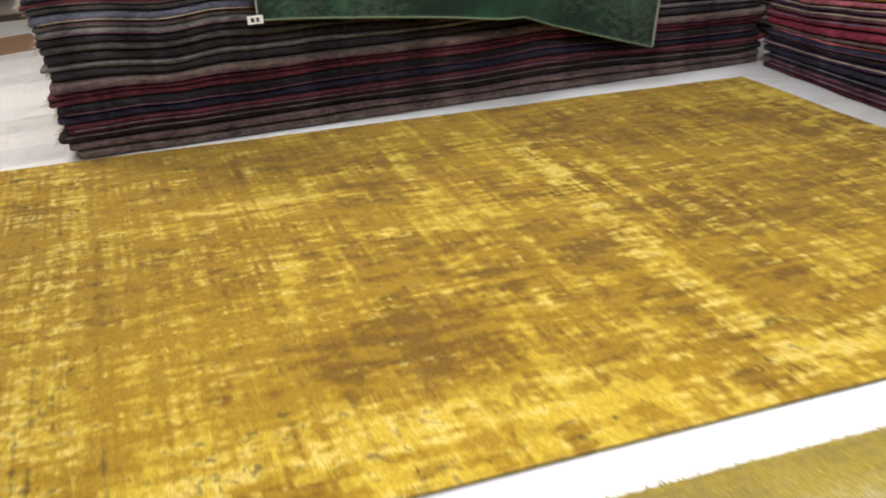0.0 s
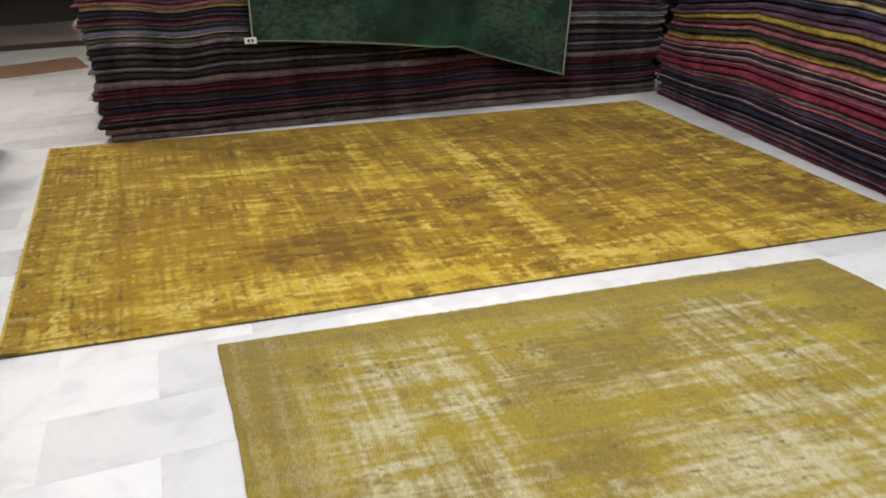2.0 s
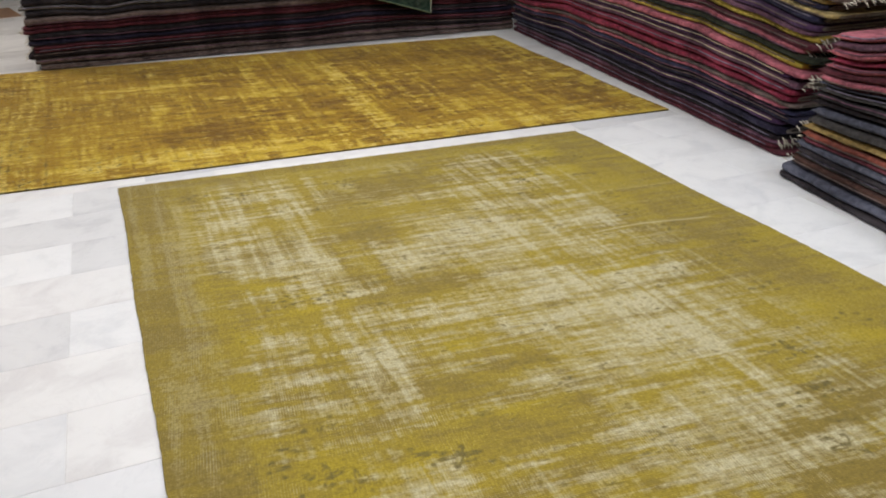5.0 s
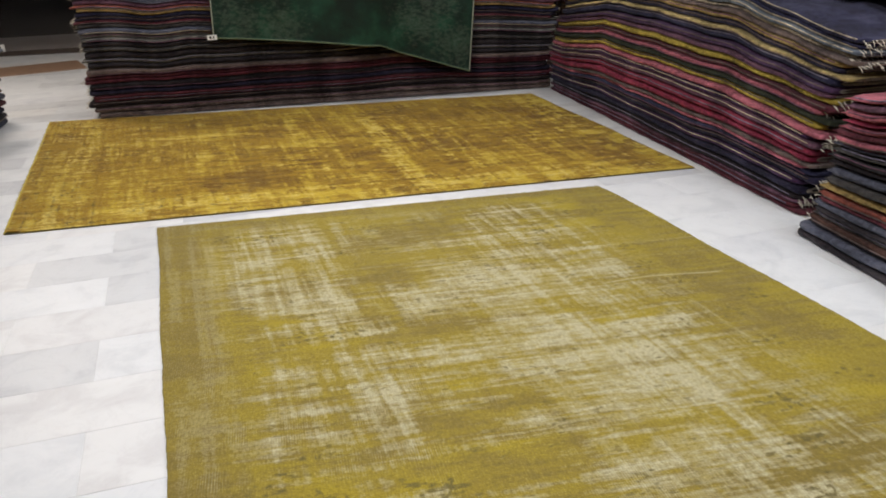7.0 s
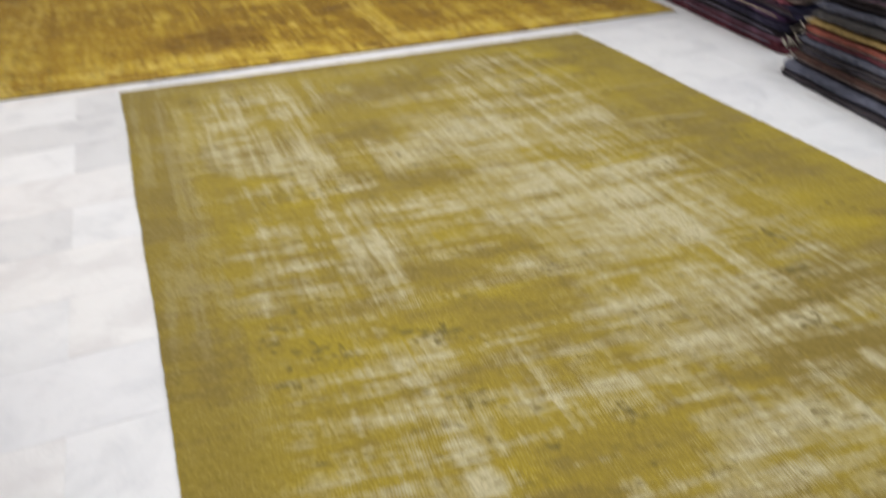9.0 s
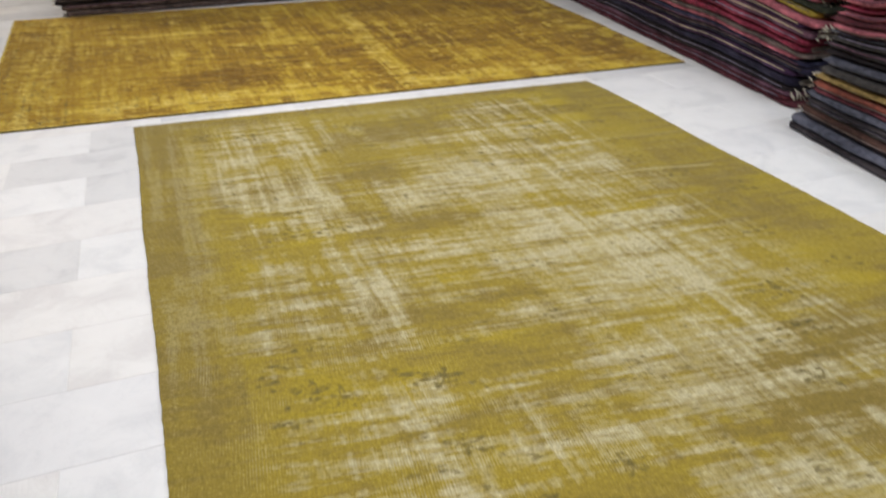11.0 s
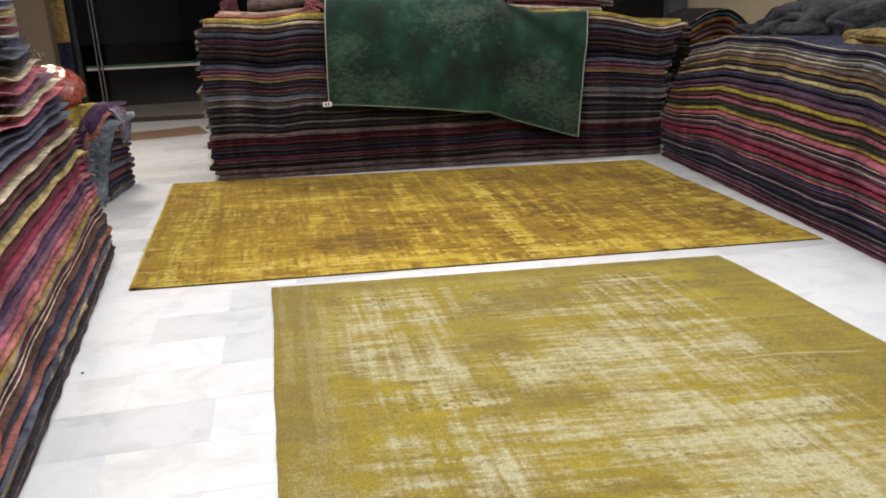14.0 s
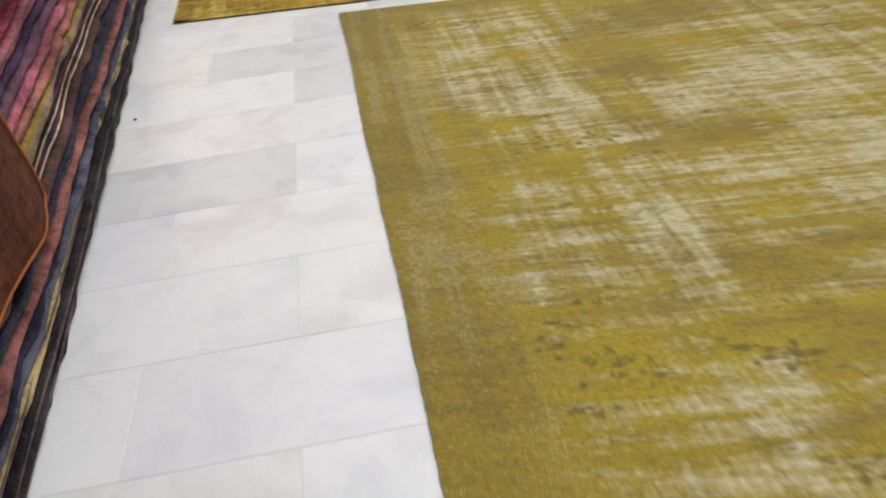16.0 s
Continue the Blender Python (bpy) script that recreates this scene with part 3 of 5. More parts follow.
def worn_rug_material(name, ground, deep, bright, pale, ink, mottle=0.9, weave=(330.0, 210.0)):
    """Overdyed pile: ground dye, deep and bright patches, bare pale warp where worn, ink motifs; fine weave ribs."""
    m, t, b = nodes_of(name)
    v = coords(t)
    fine = noise_of(t, v, 160.0, 3.0, 0.7)
    weft = noise_of(t, coords(t, (55, 190, 1)), 1.0, 3.0)
    warp = noise_of(t, coords(t, (190, 42, 1)), 1.0, 3.0)
    grain = math_node(t, "ADD", math_node(t, "MULTIPLY", weft, 0.5), math_node(t, "MULTIPLY", warp, 0.5))
    speck = noise_of(t, coords(t, (1.0, 1.5, 1.0)), 75.0, 4.0, 0.75)
    rough_deep = math_node(t, "ADD", attr_node(t, "deep"), math_node(t, "MULTIPLY", math_node(t, "SUBTRACT", speck, 0.52), mottle))
    col = mixed(t, ramp(t, rough_deep, [(0.0, (0, 0, 0)), (1.0, (1, 1, 1))]), ground, deep)
    rough_bright = math_node(t, "ADD", attr_node(t, "bright"), math_node(t, "MULTIPLY", math_node(t, "SUBTRACT", fine, 0.52), mottle))
    col = mixed(t, ramp(t, rough_bright, [(0.05, (0, 0, 0)), (0.95, (1, 1, 1))]), col, bright)
    wear = math_node(t, "ADD", attr_node(t, "wear"), math_node(t, "MULTIPLY", math_node(t, "SUBTRACT", grain, 0.5), 0.75))
    wear = math_node(t, "ADD", wear, math_node(t, "MULTIPLY", math_node(t, "SUBTRACT", fine, 0.5), 0.5))
    comb = add(t, "ShaderNodeTexWave", Scale=1.0, Distortion=2.5, Detail=2.0)
    comb.wave_type, comb.bands_direction = "BANDS", "X"
    t.links.new(coords(t, (43, 2.0, 1)), comb.inputs["Vector"])
    bared = ramp(t, noise_of(t, v, 6.0, 3.0), [(0.45, (0, 0, 0)), (0.65, (0.42,) * 3)])
    wear = math_node(t, "ADD", wear, math_node(t, "MULTIPLY", math_node(t, "SUBTRACT", comb.outputs["Fac"], 0.5), bared))
    wear = ramp(t, wear, [(0.08, (0, 0, 0)), (0.95, (0.92,) * 3)])
    bald = ramp(t, wear, [(0.62, (0, 0, 0)), (0.92, (1, 1, 1))])
    col = mixed(t, wear, col, mixed(t, bald, pale, tuple(min(1, c * k) for c, k in zip(pale, (1.06, 1.08, 1.16)))))
    inky = math_node(t, "ADD", attr_node(t, "ink"), math_node(t, "MULTIPLY", math_node(t, "SUBTRACT", fine, 0.5), 0.7))
    col = mixed(t, ramp(t, inky, [(0.28, (0, 0, 0)), (0.95, (0.8,) * 3)]), col, ink)
    col = mixed(t, 0.65, col, ramp(t, grain, [(0.36, (0.55,) * 3), (0.62, (1.12,) * 3)]), "MULTIPLY")
    col = mixed(t, 0.35, col, ramp(t, fine, [(0.3, (0.6,) * 3), (0.7, (1.15,) * 3)]), "MULTIPLY")
    t.links.new(col, b.inputs["Base Color"])
    b.inputs["Roughness"].default_value = 0.9
    b.inputs["Specular IOR Level"].default_value = 0.2
    b.inputs["Sheen Weight"].default_value = 0.10
    ribs = add(t, "ShaderNodeTexWave", Scale=1.0, Distortion=1.5, Detail=2.0)
    ribs.wave_type, ribs.bands_direction = "BANDS", "Y"
    t.links.new(coords(t, (1, weave[0] / 6.3, 1)), ribs.inputs["Vector"])
    height = math_node(t, "ADD", math_node(t, "MULTIPLY", ribs.outputs["Fac"], 0.4), math_node(t, "ADD", fine, math_node(t, "MULTIPLY", grain, 0.8)))
    bumped(t, b, height, 0.45, 0.004)
    return m


def motif(X, Y, places, size, seed):
    """Faded flower sprays: a ragged rosette with broken petals at each place."""
    out = np.zeros_like(X)
    for i, (x, y) in enumerate(places):
        dx, dy = X - x, Y - y
        r, a = np.hypot(dx, dy * 1.15), np.arctan2(dy, dx)
        petal = 0.55 + 0.45 * np.cos(a * (5 + i % 3) + i)
        ring = np.exp(-((r - size * 0.70 * petal) / (size * 0.20)) ** 2)
        core = np.exp(-(r / (size * 0.22)) ** 2)
        broken = step(0.25, 0.75, fbm(X * 45, Y * 60, seed + i, 3))
        out = np.maximum(out, np.maximum(ring, core) * broken)
    return out


# near rug: olive yellow with bare beige ground, worn in bands along weft and warp
# each band of wear: centre across and along the rug, half-length, half-width, strength
BARE_A = [(0.42, 0.65, 0.09, 0.066, 0.95), (0.26, 0.64, 0.09, 0.079, 0.5), (0.25, 0.82, 0.24, 0.021, 0.6), (0.55, 0.99, 0.21, 0.115, 0.5), (0.44, 1.15, 0.11, 0.040, 0.8), (0.63, 1.14, 0.10, 0.115, 0.5), (0.40, 1.35, 0.09, 0.022, 0.6), (0.59, 1.34, 0.09, 0.031, 0.5), (0.73, 1.42, 0.07, 0.033, 1), (0.44, 1.68, 0.10, 0.031, 0.9), (0.58, 1.69, 0.06, 0.031, 0.6), (0.28, 1.79, 0.04, 0.019, 1), (0.21, 1.77, 0.02, 0.042, 0.6), (0.42, 1.90, 0.10, 0.038, 0.7), (0.66, 1.87, 0.07, 0.030, 0.95), (0.65, 0.59, 0.03, 0.062, 0.6), (0.77, 0.77, 0.03, 0.044, 0.6), (0.57, 0.35, 0.12, 0.108, 0.35), (1.00, 0.37, 0.05, 0.031, 0.5)]
BARE_B = [(1.28, 0.29, 0.07, 0.049, 0.6), (1.11, 0.66, 0.06, 0.033, 0.6), (1.04, 1.13, 0.10, 0.046, 1), (1.48, 1.05, 0.39, 0.135, 0.75), (1.24, 1.24, 0.32, 0.072, 0.7), (1.19, 1.64, 0.49, 0.073, 0.75), (1.30, 1.52, 0.23, 0.068, 0.75), (1.54, 0.54, 0.15, 0.215, 0.5), (1.79, 1.10, 0.10, 0.100, 0.95), (1.77, 0.62, 0.08, 0.062, 0.75), (1.56, 0.80, 0.13, 0.037, 0.7), (1.76, 1.63, 0.08, 0.045, 0.95), (1.44, 1.80, 0.37, 0.049, 0.8), (1.46, 2.01, 0.33, 0.069, 0.75), (1.78, 1.86, 0.04, 0.038, 0.7), (1.72, 2.05, 0.09, 0.032, 0.7), (2.18, 1.40, 0.05, 0.031, 0.5), (1.06, 2.30, 0.06, 0.018, 0.85), (1.05, 2.12, 0.04, 0.030, 0.85)]
BARE_C = [(1.30, 2.43, 0.24, 0.107, 0.75), (1.31, 2.60, 0.13, 0.039, 1), (1.63, 2.60, 0.12, 0.036, 1), (0.91, 2.70, 0.17, 0.054, 0.6), (1.29, 2.92, 0.20, 0.099, 0.85), (1.20, 3.05, 0.16, 0.066, 0.75), (0.28, 2.10, 0.03, 0.031, 0.7), (0.48, 2.08, 0.06, 0.044, 0.7), (0.61, 2.09, 0.03, 0.026, 0.85), (0.63, 2.18, 0.01, 0.045, 0.6), (0.49, 2.48, 0.15, 0.014, 0.75), (0.45, 2.53, 0.12, 0.017, 0.85), (0.43, 2.63, 0.13, 0.023, 0.95), (0.25, 2.54, 0.08, 0.015, 0.6), (0.61, 2.45, 0.05, 0.047, 0.7), (0.09, 2.58, 0.04, 0.012, 0.35)]
DYED_A = [(0.26, 1.22, 0.06, 0.090, 1), (0.43, 1.26, 0.11, 0.032, 1), (0.26, 1.59, 0.06, 0.081, 1), (0.46, 1.46, 0.12, 0.077, 0.8), (0.44, 1.59, 0.11, 0.022, 0.7), (0.44, 1.83, 0.10, 0.022, 0.9), (0.24, 1.85, 0.08, 0.021, 0.8), (0.88, 1.46, 0.21, 0.070, 0.95), (1.13, 1.46, 0.04, 0.049, 0.95), (0.77, 1.31, 0.08, 0.032, 0.5), (0.91, 0.84, 0.12, 0.211, 0.9), (1.25, 0.39, 0.22, 0.116, 0.8), (1.32, 1.44, 0.11, 0.013, 0.9), (1.49, 1.43, 0.08, 0.017, 0.9), (1.59, 1.44, 0.03, 0.028, 1), (1.56, 1.53, 0.04, 0.032, 1), (1.24, 1.58, 0.08, 0.015, 0.6), (1.33, 1.71, 0.06, 0.026, 0.9), (1.60, 1.70, 0.20, 0.011, 0.8)]
DYED_B = [(1.45, 1.89, 0.19, 0.014, 0.95), (0.96, 1.89, 0.03, 0.060, 0.8), (1.04, 2.01, 0.09, 0.034, 0.9), (1.54, 0.97, 0.17, 0.034, 0.7), (0.73, 1.69, 0.09, 0.038, 0.6), (0.93, 2.34, 0.20, 0.054, 1), (1.00, 2.25, 0.11, 0.029, 0.9), (1.39, 2.23, 0.11, 0.011, 0.95), (1.33, 2.75, 0.09, 0.031, 1), (1.56, 2.71, 0.14, 0.034, 0.95), (1.14, 2.81, 0.06, 0.013, 0.85), (0.85, 2.89, 0.19, 0.063, 1), (0.77, 2.97, 0.08, 0.039, 0.9), (1.48, 2.53, 0.03, 0.024, 0.7), (1.60, 2.52, 0.03, 0.023, 0.7), (1.28, 2.97, 0.03, 0.013, 0.6), (0.78, 2.29, 0.15, 0.050, 1), (0.81, 2.09, 0.10, 0.055, 0.8), (0.30, 2.32, 0.15, 0.047, 0.95)]
DYED_C = [(0.29, 2.41, 0.13, 0.036, 0.95), (0.44, 2.50, 0.09, 0.005, 0.6), (0.45, 2.57, 0.09, 0.013, 0.85), (0.71, 2.56, 0.04, 0.033, 0.8), (0.96, 1.57, 0.19, 0.061, 0.35), (0.90, 1.90, 0.18, 0.047, 0.6)]
RUBBED_A = [(0.64, 0.91, 0.43, 0.024, 0.6), (0.61, 1.63, 0.34, 0.030, 0.75), (0.60, 1.80, 0.31, 0.028, 0.75), (0.58, 2.48, 0.12, 0.022, 0.6), (0.59, 2.70, 0.23, 0.030, 0.9), (0.90, 1.16, 0.18, 0.012, 0.6), (0.98, 1.18, 0.16, 0.012, 0.6), (0.85, 0.83, 0.23, 0.013, 0.6), (0.63, 0.87, 0.36, 0.015, 0.5), (0.49, 0.55, 0.26, 0.018, 0.5), (0.32, 0.84, 0.38, 0.015, 0.6), (1.67, 0.58, 0.29, 0.011, 0.7), (1.49, 0.62, 0.32, 0.014, 0.7), (1.67, 1.38, 0.38, 0.013, 0.5), (1.65, 1.81, 0.37, 0.012, 0.5), (1.63, 2.10, 0.29, 0.011, 0.5), (1.46, 2.54, 0.21, 0.008, 0.6), (0.10, 0.98, 0.76, 0.010, 0.35), (0.22, 1.10, 0.75, 0.010, 0.35)]
RUBBED_B = [(0.29, 2.11, 0.16, 0.012, 0.5), (0.35, 2.81, 0.07, 0.008, 0.5), (0.55, 2.35, 0.13, 0.013, 0.6), (0.79, 2.43, 0.06, 0.012, 0.6)]
P, X, Y, U, V = flat_rug("a", 2.37, 3.55, 0.0058, [(0.0, -0.010), (2.37, -0.012), (2.79, -3.55), (0.425, -3.50)], 0.010, 20)
P[..., 0] -= 0.006 * np.exp(-(((1 - U) * 2.37) ** 2 + Y ** 2) / 0.012)
P[..., 1] -= 0.006 * np.exp(-(((1 - U) * 2.37) ** 2 + Y ** 2) / 0.006)
Xr = X + 0.030 * (fbm(X * 9, Y * 42, 3, 3) - 0.5) * 2
Yr = Y + 0.022 * (fbm(X * 13, Y * 11, 6, 3) - 0.5) * 2
bare = bands(Xr, Yr, BARE_A + BARE_B + BARE_C)
dyed = bands(Xr, Yr, DYED_A + DYED_B + DYED_C)
rubbed = bands(Yr, Xr, [(y, x, l, h, s) for x, y, l, h, s in RUBBED_A + RUBBED_B])
weft, thin_weft = unit(fbm(X * 3.4, Y * 40, 36, 3)), unit(fbm(X * 7.0, Y * 95.0, 37, 2))
warp, thin_warp = unit(fbm(X * 42, Y * 2.1, 31, 3)), unit(fbm(X * 90.0, Y * 5.0, 30, 2))
patch, fleck = unit(fbm(X * 9.0, Y * 20.0, 44, 4)), unit(fbm(X * 34.0, Y * 60.0, 58, 3))
inner = step(0.14, 0.32, X) * step(0.08, 0.24, Y) * step(0.26, 0.52, 2.37 - X)
middle = np.exp(-(((X - 1.42) / 0.42) ** 2 + ((Y - 1.70) / 0.95) ** 2)) + 0.55 * np.exp(-(((X - 0.55) / 0.24) ** 2 + ((Y - 1.20) / 0.75) ** 2))
gate = 0.5 + 0.6 * step(0.2, 0.4, X) * step(0.1, 0.3, 1.05 - X) + 0.6 * step(1.35, 1.55, X)
field = -0.30 + 0.40 * middle + 0.74 * bare + 0.66 * rubbed * (1 - 0.5 * bare) - 0.95 * dyed * (1 - 0.4 * bare)
field += 0.17 * weft + 0.15 * warp * gate + 0.27 * thin_weft + 0.20 * thin_warp * gate + 0.16 * patch + 0.15 * fleck
long_warp, long_weft = unit(fbm(X * 24, Y * 0.7, 33, 2)), unit(fbm(X * 0.8, Y * 30, 39, 2))
field += 0.55 * step(0.9, 1.7, long_warp) * gate + 0.42 * step(0.9, 1.7, long_weft) - 0.40 * step(1.0, 1.8, -long_weft) - 0.25 * step(1.0, 1.8, -long_warp)
wear = np.clip(0.355 + 0.58 * field, 0, 1) * (0.06 + 0.94 * inner)
edge_wear = step(-0.6, 1.3, warp + 0.5 * patch + 0.4 * thin_weft) * (1 - step(2.0, 2.5, Y)) * (1 - step(0.2, 0.4, X))
wear += (1 - inner) * (0.05 + 0.25 * edge_wear) * step(0.0, 0.03, X)
scratch = np.exp(-((Y - 1.25 - 0.015 * np.sin(X * 9)) / 0.006) ** 2) * step(1.70, 1.76, X) * step(0.12, 0.16, 2.37 - X)
crease = 0.26 * np.exp(-((Y - 0.80 - 0.03 * X) / 0.008) ** 2) * step(0.25, 0.6, X) + 0.20 * np.exp(-((Y - 0.90 - 0.06 * X) / 0.007) ** 2) * step(1.4, 1.6, X)
wear = np.clip(wear + 0.9 * scratch + crease, 0, 1)
deep = np.clip(step(-0.9, 1.8, 0.6 * unit(fbm(X * 2.0, Y * 4.0, 47, 4)) + 0.45 * unit(fbm(X * 4.0, Y * 34.0, 49, 3)) + 0.35 * unit(fbm(X * 34.0, Y * 3.0, 29, 3)) + 0.4 * thin_weft)
               + 0.45 * (1 - step(0.10, 0.26, X)) + 0.40 * (1 - step(0.05, 0.16, Y)) + 0.35 * dyed * step(0.6, 0.8, X), 0, 1)
gold_patch = spots(X, Y, [(0.26, 1.22), (0.43, 1.26), (0.26, 1.59), (0.46, 1.50), (2.0, 0.5), (2.0, 1.3), (2.0, 2.1), (1.95, 0.25), (0.35, 2.36)], 0.15, 0.13)
bright = 0.85 * step(0.2, 2.8, 0.8 * unit(fbm(X * 3.4, Y * 9.0, 51, 4)) + 1.4 * gold_patch) * step(0.14, 0.28, X)
sprays = [(2.02, 0.20), (1.95, 0.36), (2.12, 0.42), (2.05, 0.62), (2.03, 0.90), (1.99, 1.12), (2.05, 1.30), (2.20, 1.50), (2.02, 1.62), (2.00, 1.85), (2.10, 2.12), (1.80, 2.20), (1.74, 2.42), (1.60, 2.62),
          (0.24, 2.28), (0.38, 2.34), (0.30, 2.43), (0.44, 2.38), (0.62, 2.33), (0.70, 2.36), (0.66, 2.62), (0.98, 2.78), (0.40, 2.12), (0.66, 1.40), (0.30, 0.28), (0.50, 0.33), (0.98, 0.34), (1.24, 0.28), (1.76, 0.60), (0.52, 1.40)]
dash = unit(fbm(X * 17.0, Y * 75.0, 61, 3))
ink = np.clip(1.15 * motif(X, Y, sprays, 0.070, 55) + 0.75 * step(1.0, 2.1, fleck) * inner * step(-0.4, 0.7, patch + 0.4 * weft) + 0.55 * step(0.9, 2.2, dash + 0.3 * patch) * inner, 0, 1)
wear = np.clip(wear - 0.30 * ink, 0, 1)
OLIVE_RUG = worn_rug_material("overdyed_olive", (0.335, 0.252, 0.030), (0.240, 0.176, 0.038), (0.405, 0.308, 0.020), (0.515, 0.457, 0.265), (0.130, 0.105, 0.035))
edge_row = P[:, 0].copy()
olive = rug_object("floor_rug", P, {"wear": wear, "deep": deep, "bright": bright, "ink": ink}, OLIVE_RUG, "large olive-yellow overdyed rug with worn beige patches, flat on marble")


def yarn_ends(name, row, outward, density, longest, material, owner, seed, label):
    """Short loose yarns lying on the floor along an edge of a rug."""
    rng = np.random.RandomState(seed)
    verts, faces = [], []
    for i in range(2, len(row) - 2):
        if rng.rand() > density * (0.25 + 1.5 * value_noise(i * 0.03, 0.5, seed)):
            continue
        ln, lean, w = rng.uniform(0.3, 1.0) * longest, rng.uniform(-0.5, 0.5), rng.uniform(0.0012, 0.0022)
        base, out = np.array([row[i, 0], row[i, 1], 0.004]) - np.array(outward) * 0.004, np.array(outward)
        along = np.array([-out[1], out[0], 0.0])
        k = len(verts)
        for s, z, q in ((0.0, 0.004, 1.0), (0.55, 0.003, 0.9), (1.0, 0.0, 0.5)):
            p = base + (out + along * lean * s) * ln * s + np.array([0, 0, z])
            verts += [p - along * w * q, p + along * w * q, p + np.array([0, 0, w * 1.6 * q])]
        for lv in (0, 3):
            for j in range(3):
                j2 = (j + 1) % 3
                faces.append((k + lv + j, k + lv + j2, k + lv + 3 + j2, k + lv + 3 + j))
        faces += [(k + 2, k + 1, k), (k + 6, k + 7, k + 8)]
    me = mesh_of(name, verts, faces, material)
    me.transform(Matrix.Translation(-owner.location))
    tagged(part(name, me, owner, label), kind="stuff")


FRAYED = plain("frayed_yarn", (0.40, 0.33, 0.11), 0.95, speck=0.3, scale=60)
yarn_ends("fringe", edge_row, (0.0, 1.0, 0.0), 0.35, 0.022, FRAYED, olive, 71, "frayed short olive yarn ends")

# far rug: gold with brown bands
P, X, Y, U, V = flat_rug("b", 4.0, 2.75, 0.0075, [(-1.16, 2.945), (2.862, 2.712), (3.04, 0.159), (-0.747, 0.125)], 0.014, 26)
curl = np.exp(-(X ** 2 + (2.75 - Y) ** 2) / 0.006)
P[..., 2] += 0.012 * curl
BROWN_A = [(1.38, 2.14, 0.14, 0.128, 1), (1.08, 2.16, 0.10, 0.119, 0.8), (1.59, 2.15, 0.07, 0.101, 0.6), (2.18, 1.76, 0.13, 0.079, 0.7), (2.20, 2.19, 0.09, 0.098, 0.7), (2.20, 2.65, 0.10, 0.071, 0.95), (2.73, 2.12, 0.10, 0.088, 0.8), (2.68, 0.48, 0.22, 0.163, 0.7), (3.66, 0.60, 0.21, 0.178, 0.95), (3.20, 0.45, 0.18, 0.130, 0.6), (1.80, 1.52, 0.07, 0.055, 0.8), (1.26, 1.72, 0.15, 0.123, 0.4), (1.48, 1.71, 0.16, 0.126, 0.5), (1.79, 1.94, 0.15, 0.172, 0.5), (2.80, 1.58, 0.18, 0.187, 0.5), (3.30, 2.10, 0.17, 0.125, 0.5), (3.75, 2.13, 0.16, 0.134, 0.9), (3.69, 2.45, 0.13, 0.113, 0.9), (1.11, 0.38, 0.20, 0.119, 0.4)]
BROWN_B = [(0.79, 2.20, 0.07, 0.092, 0.6), (0.29, 2.61, 0.05, 0.050, 0.95), (0.82, 2.67, 0.09, 0.039, 0.8), (1.50, 2.65, 0.13, 0.038, 0.8), (3.58, 1.39, 0.18, 0.139, 0.5)]
GOLDEN_A = [(0.60, 0.98, 0.15, 0.037, 0.8), (1.12, 0.89, 0.37, 0.044, 1), (1.62, 1.36, 0.17, 0.037, 0.8), (1.82, 1.05, 0.07, 0.057, 0.8), (1.56, 0.70, 0.21, 0.043, 0.6), (1.42, 2.54, 0.28, 0.053, 0.8), (0.79, 2.57, 0.35, 0.033, 0.7), (2.38, 1.05, 0.25, 0.050, 0.6), (1.17, 1.47, 0.19, 0.030, 0.5), (2.02, 1.32, 0.15, 0.035, 0.5), (0.65, 1.28, 0.34, 0.040, 0.4), (1.69, 2.43, 0.07, 0.073, 0.6), (2.71, 2.58, 0.21, 0.083, 0.7), (3.20, 2.62, 0.26, 0.059, 0.6), (2.10, 2.34, 0.10, 0.079, 0.5), (0.46, 2.76, 0.31, 0.025, 0.5)]
BLEACHED_A = [(2.33, 1.56, 0.84, 0.034, 0.8), (2.55, 1.20, 0.49, 0.020, 0.6), (2.83, 1.64, 0.66, 0.026, 0.4), (2.38, 1.61, 0.99, 0.043, 0.9), (2.71, 1.36, 0.75, 0.026, 0.5), (1.74, 1.47, 0.85, 0.025, 0.4), (1.09, 1.25, 0.99, 0.026, 0.3), (0.24, 1.28, 1.31, 0.010, 0.5), (0.34, 1.34, 1.27, 0.010, 0.4)]
Xr = X + 0.045 * (fbm(X * 7, Y * 30, 4, 3) - 0.5) * 2
Yr = Y - 0.05 * (X - 2.0) + 0.05 * (fbm(X * 8, Y * 9, 7, 4) - 0.5) * 2
brown = bands(Xr, Yr, [(x, y - 0.05 * (x - 2.0), l, h, s) for x, y, l, h, s in BROWN_A + BROWN_B], 0.10)
golden = bands(Xr, Yr, [(x, y - 0.05 * (x - 2.0), l, h, s) for x, y, l, h, s in GOLDEN_A], 0.12)
bleached = bands(Y, Xr + 0.05 * (Y - 1.4), [(y, x, l, h, s) for x, y, l, h, s in BLEACHED_A], 0.2)
band, cloudy = unit(fbm(X * 1.3, Y * 8.0, 12, 3)), unit(fbm(X * 1.6, Y * 2.4, 14, 3))
streak, streak2 = unit(fbm(X * 8.0, Y * 40.0, 15, 4)), unit(fbm(X * 6.0, Y * 46.0, 16, 4))
blot, blot2 = unit(fbm(X * 13.0, Y * 20.0, 18, 4, 0.7)), unit(fbm(X * 15.0, Y * 24.0, 20, 4, 0.7))
warp, thread = unit(fbm(X * 20.0, Y * 1.4, 19, 3)), unit(fbm(X * 60.0, Y * 4.0, 24, 2))
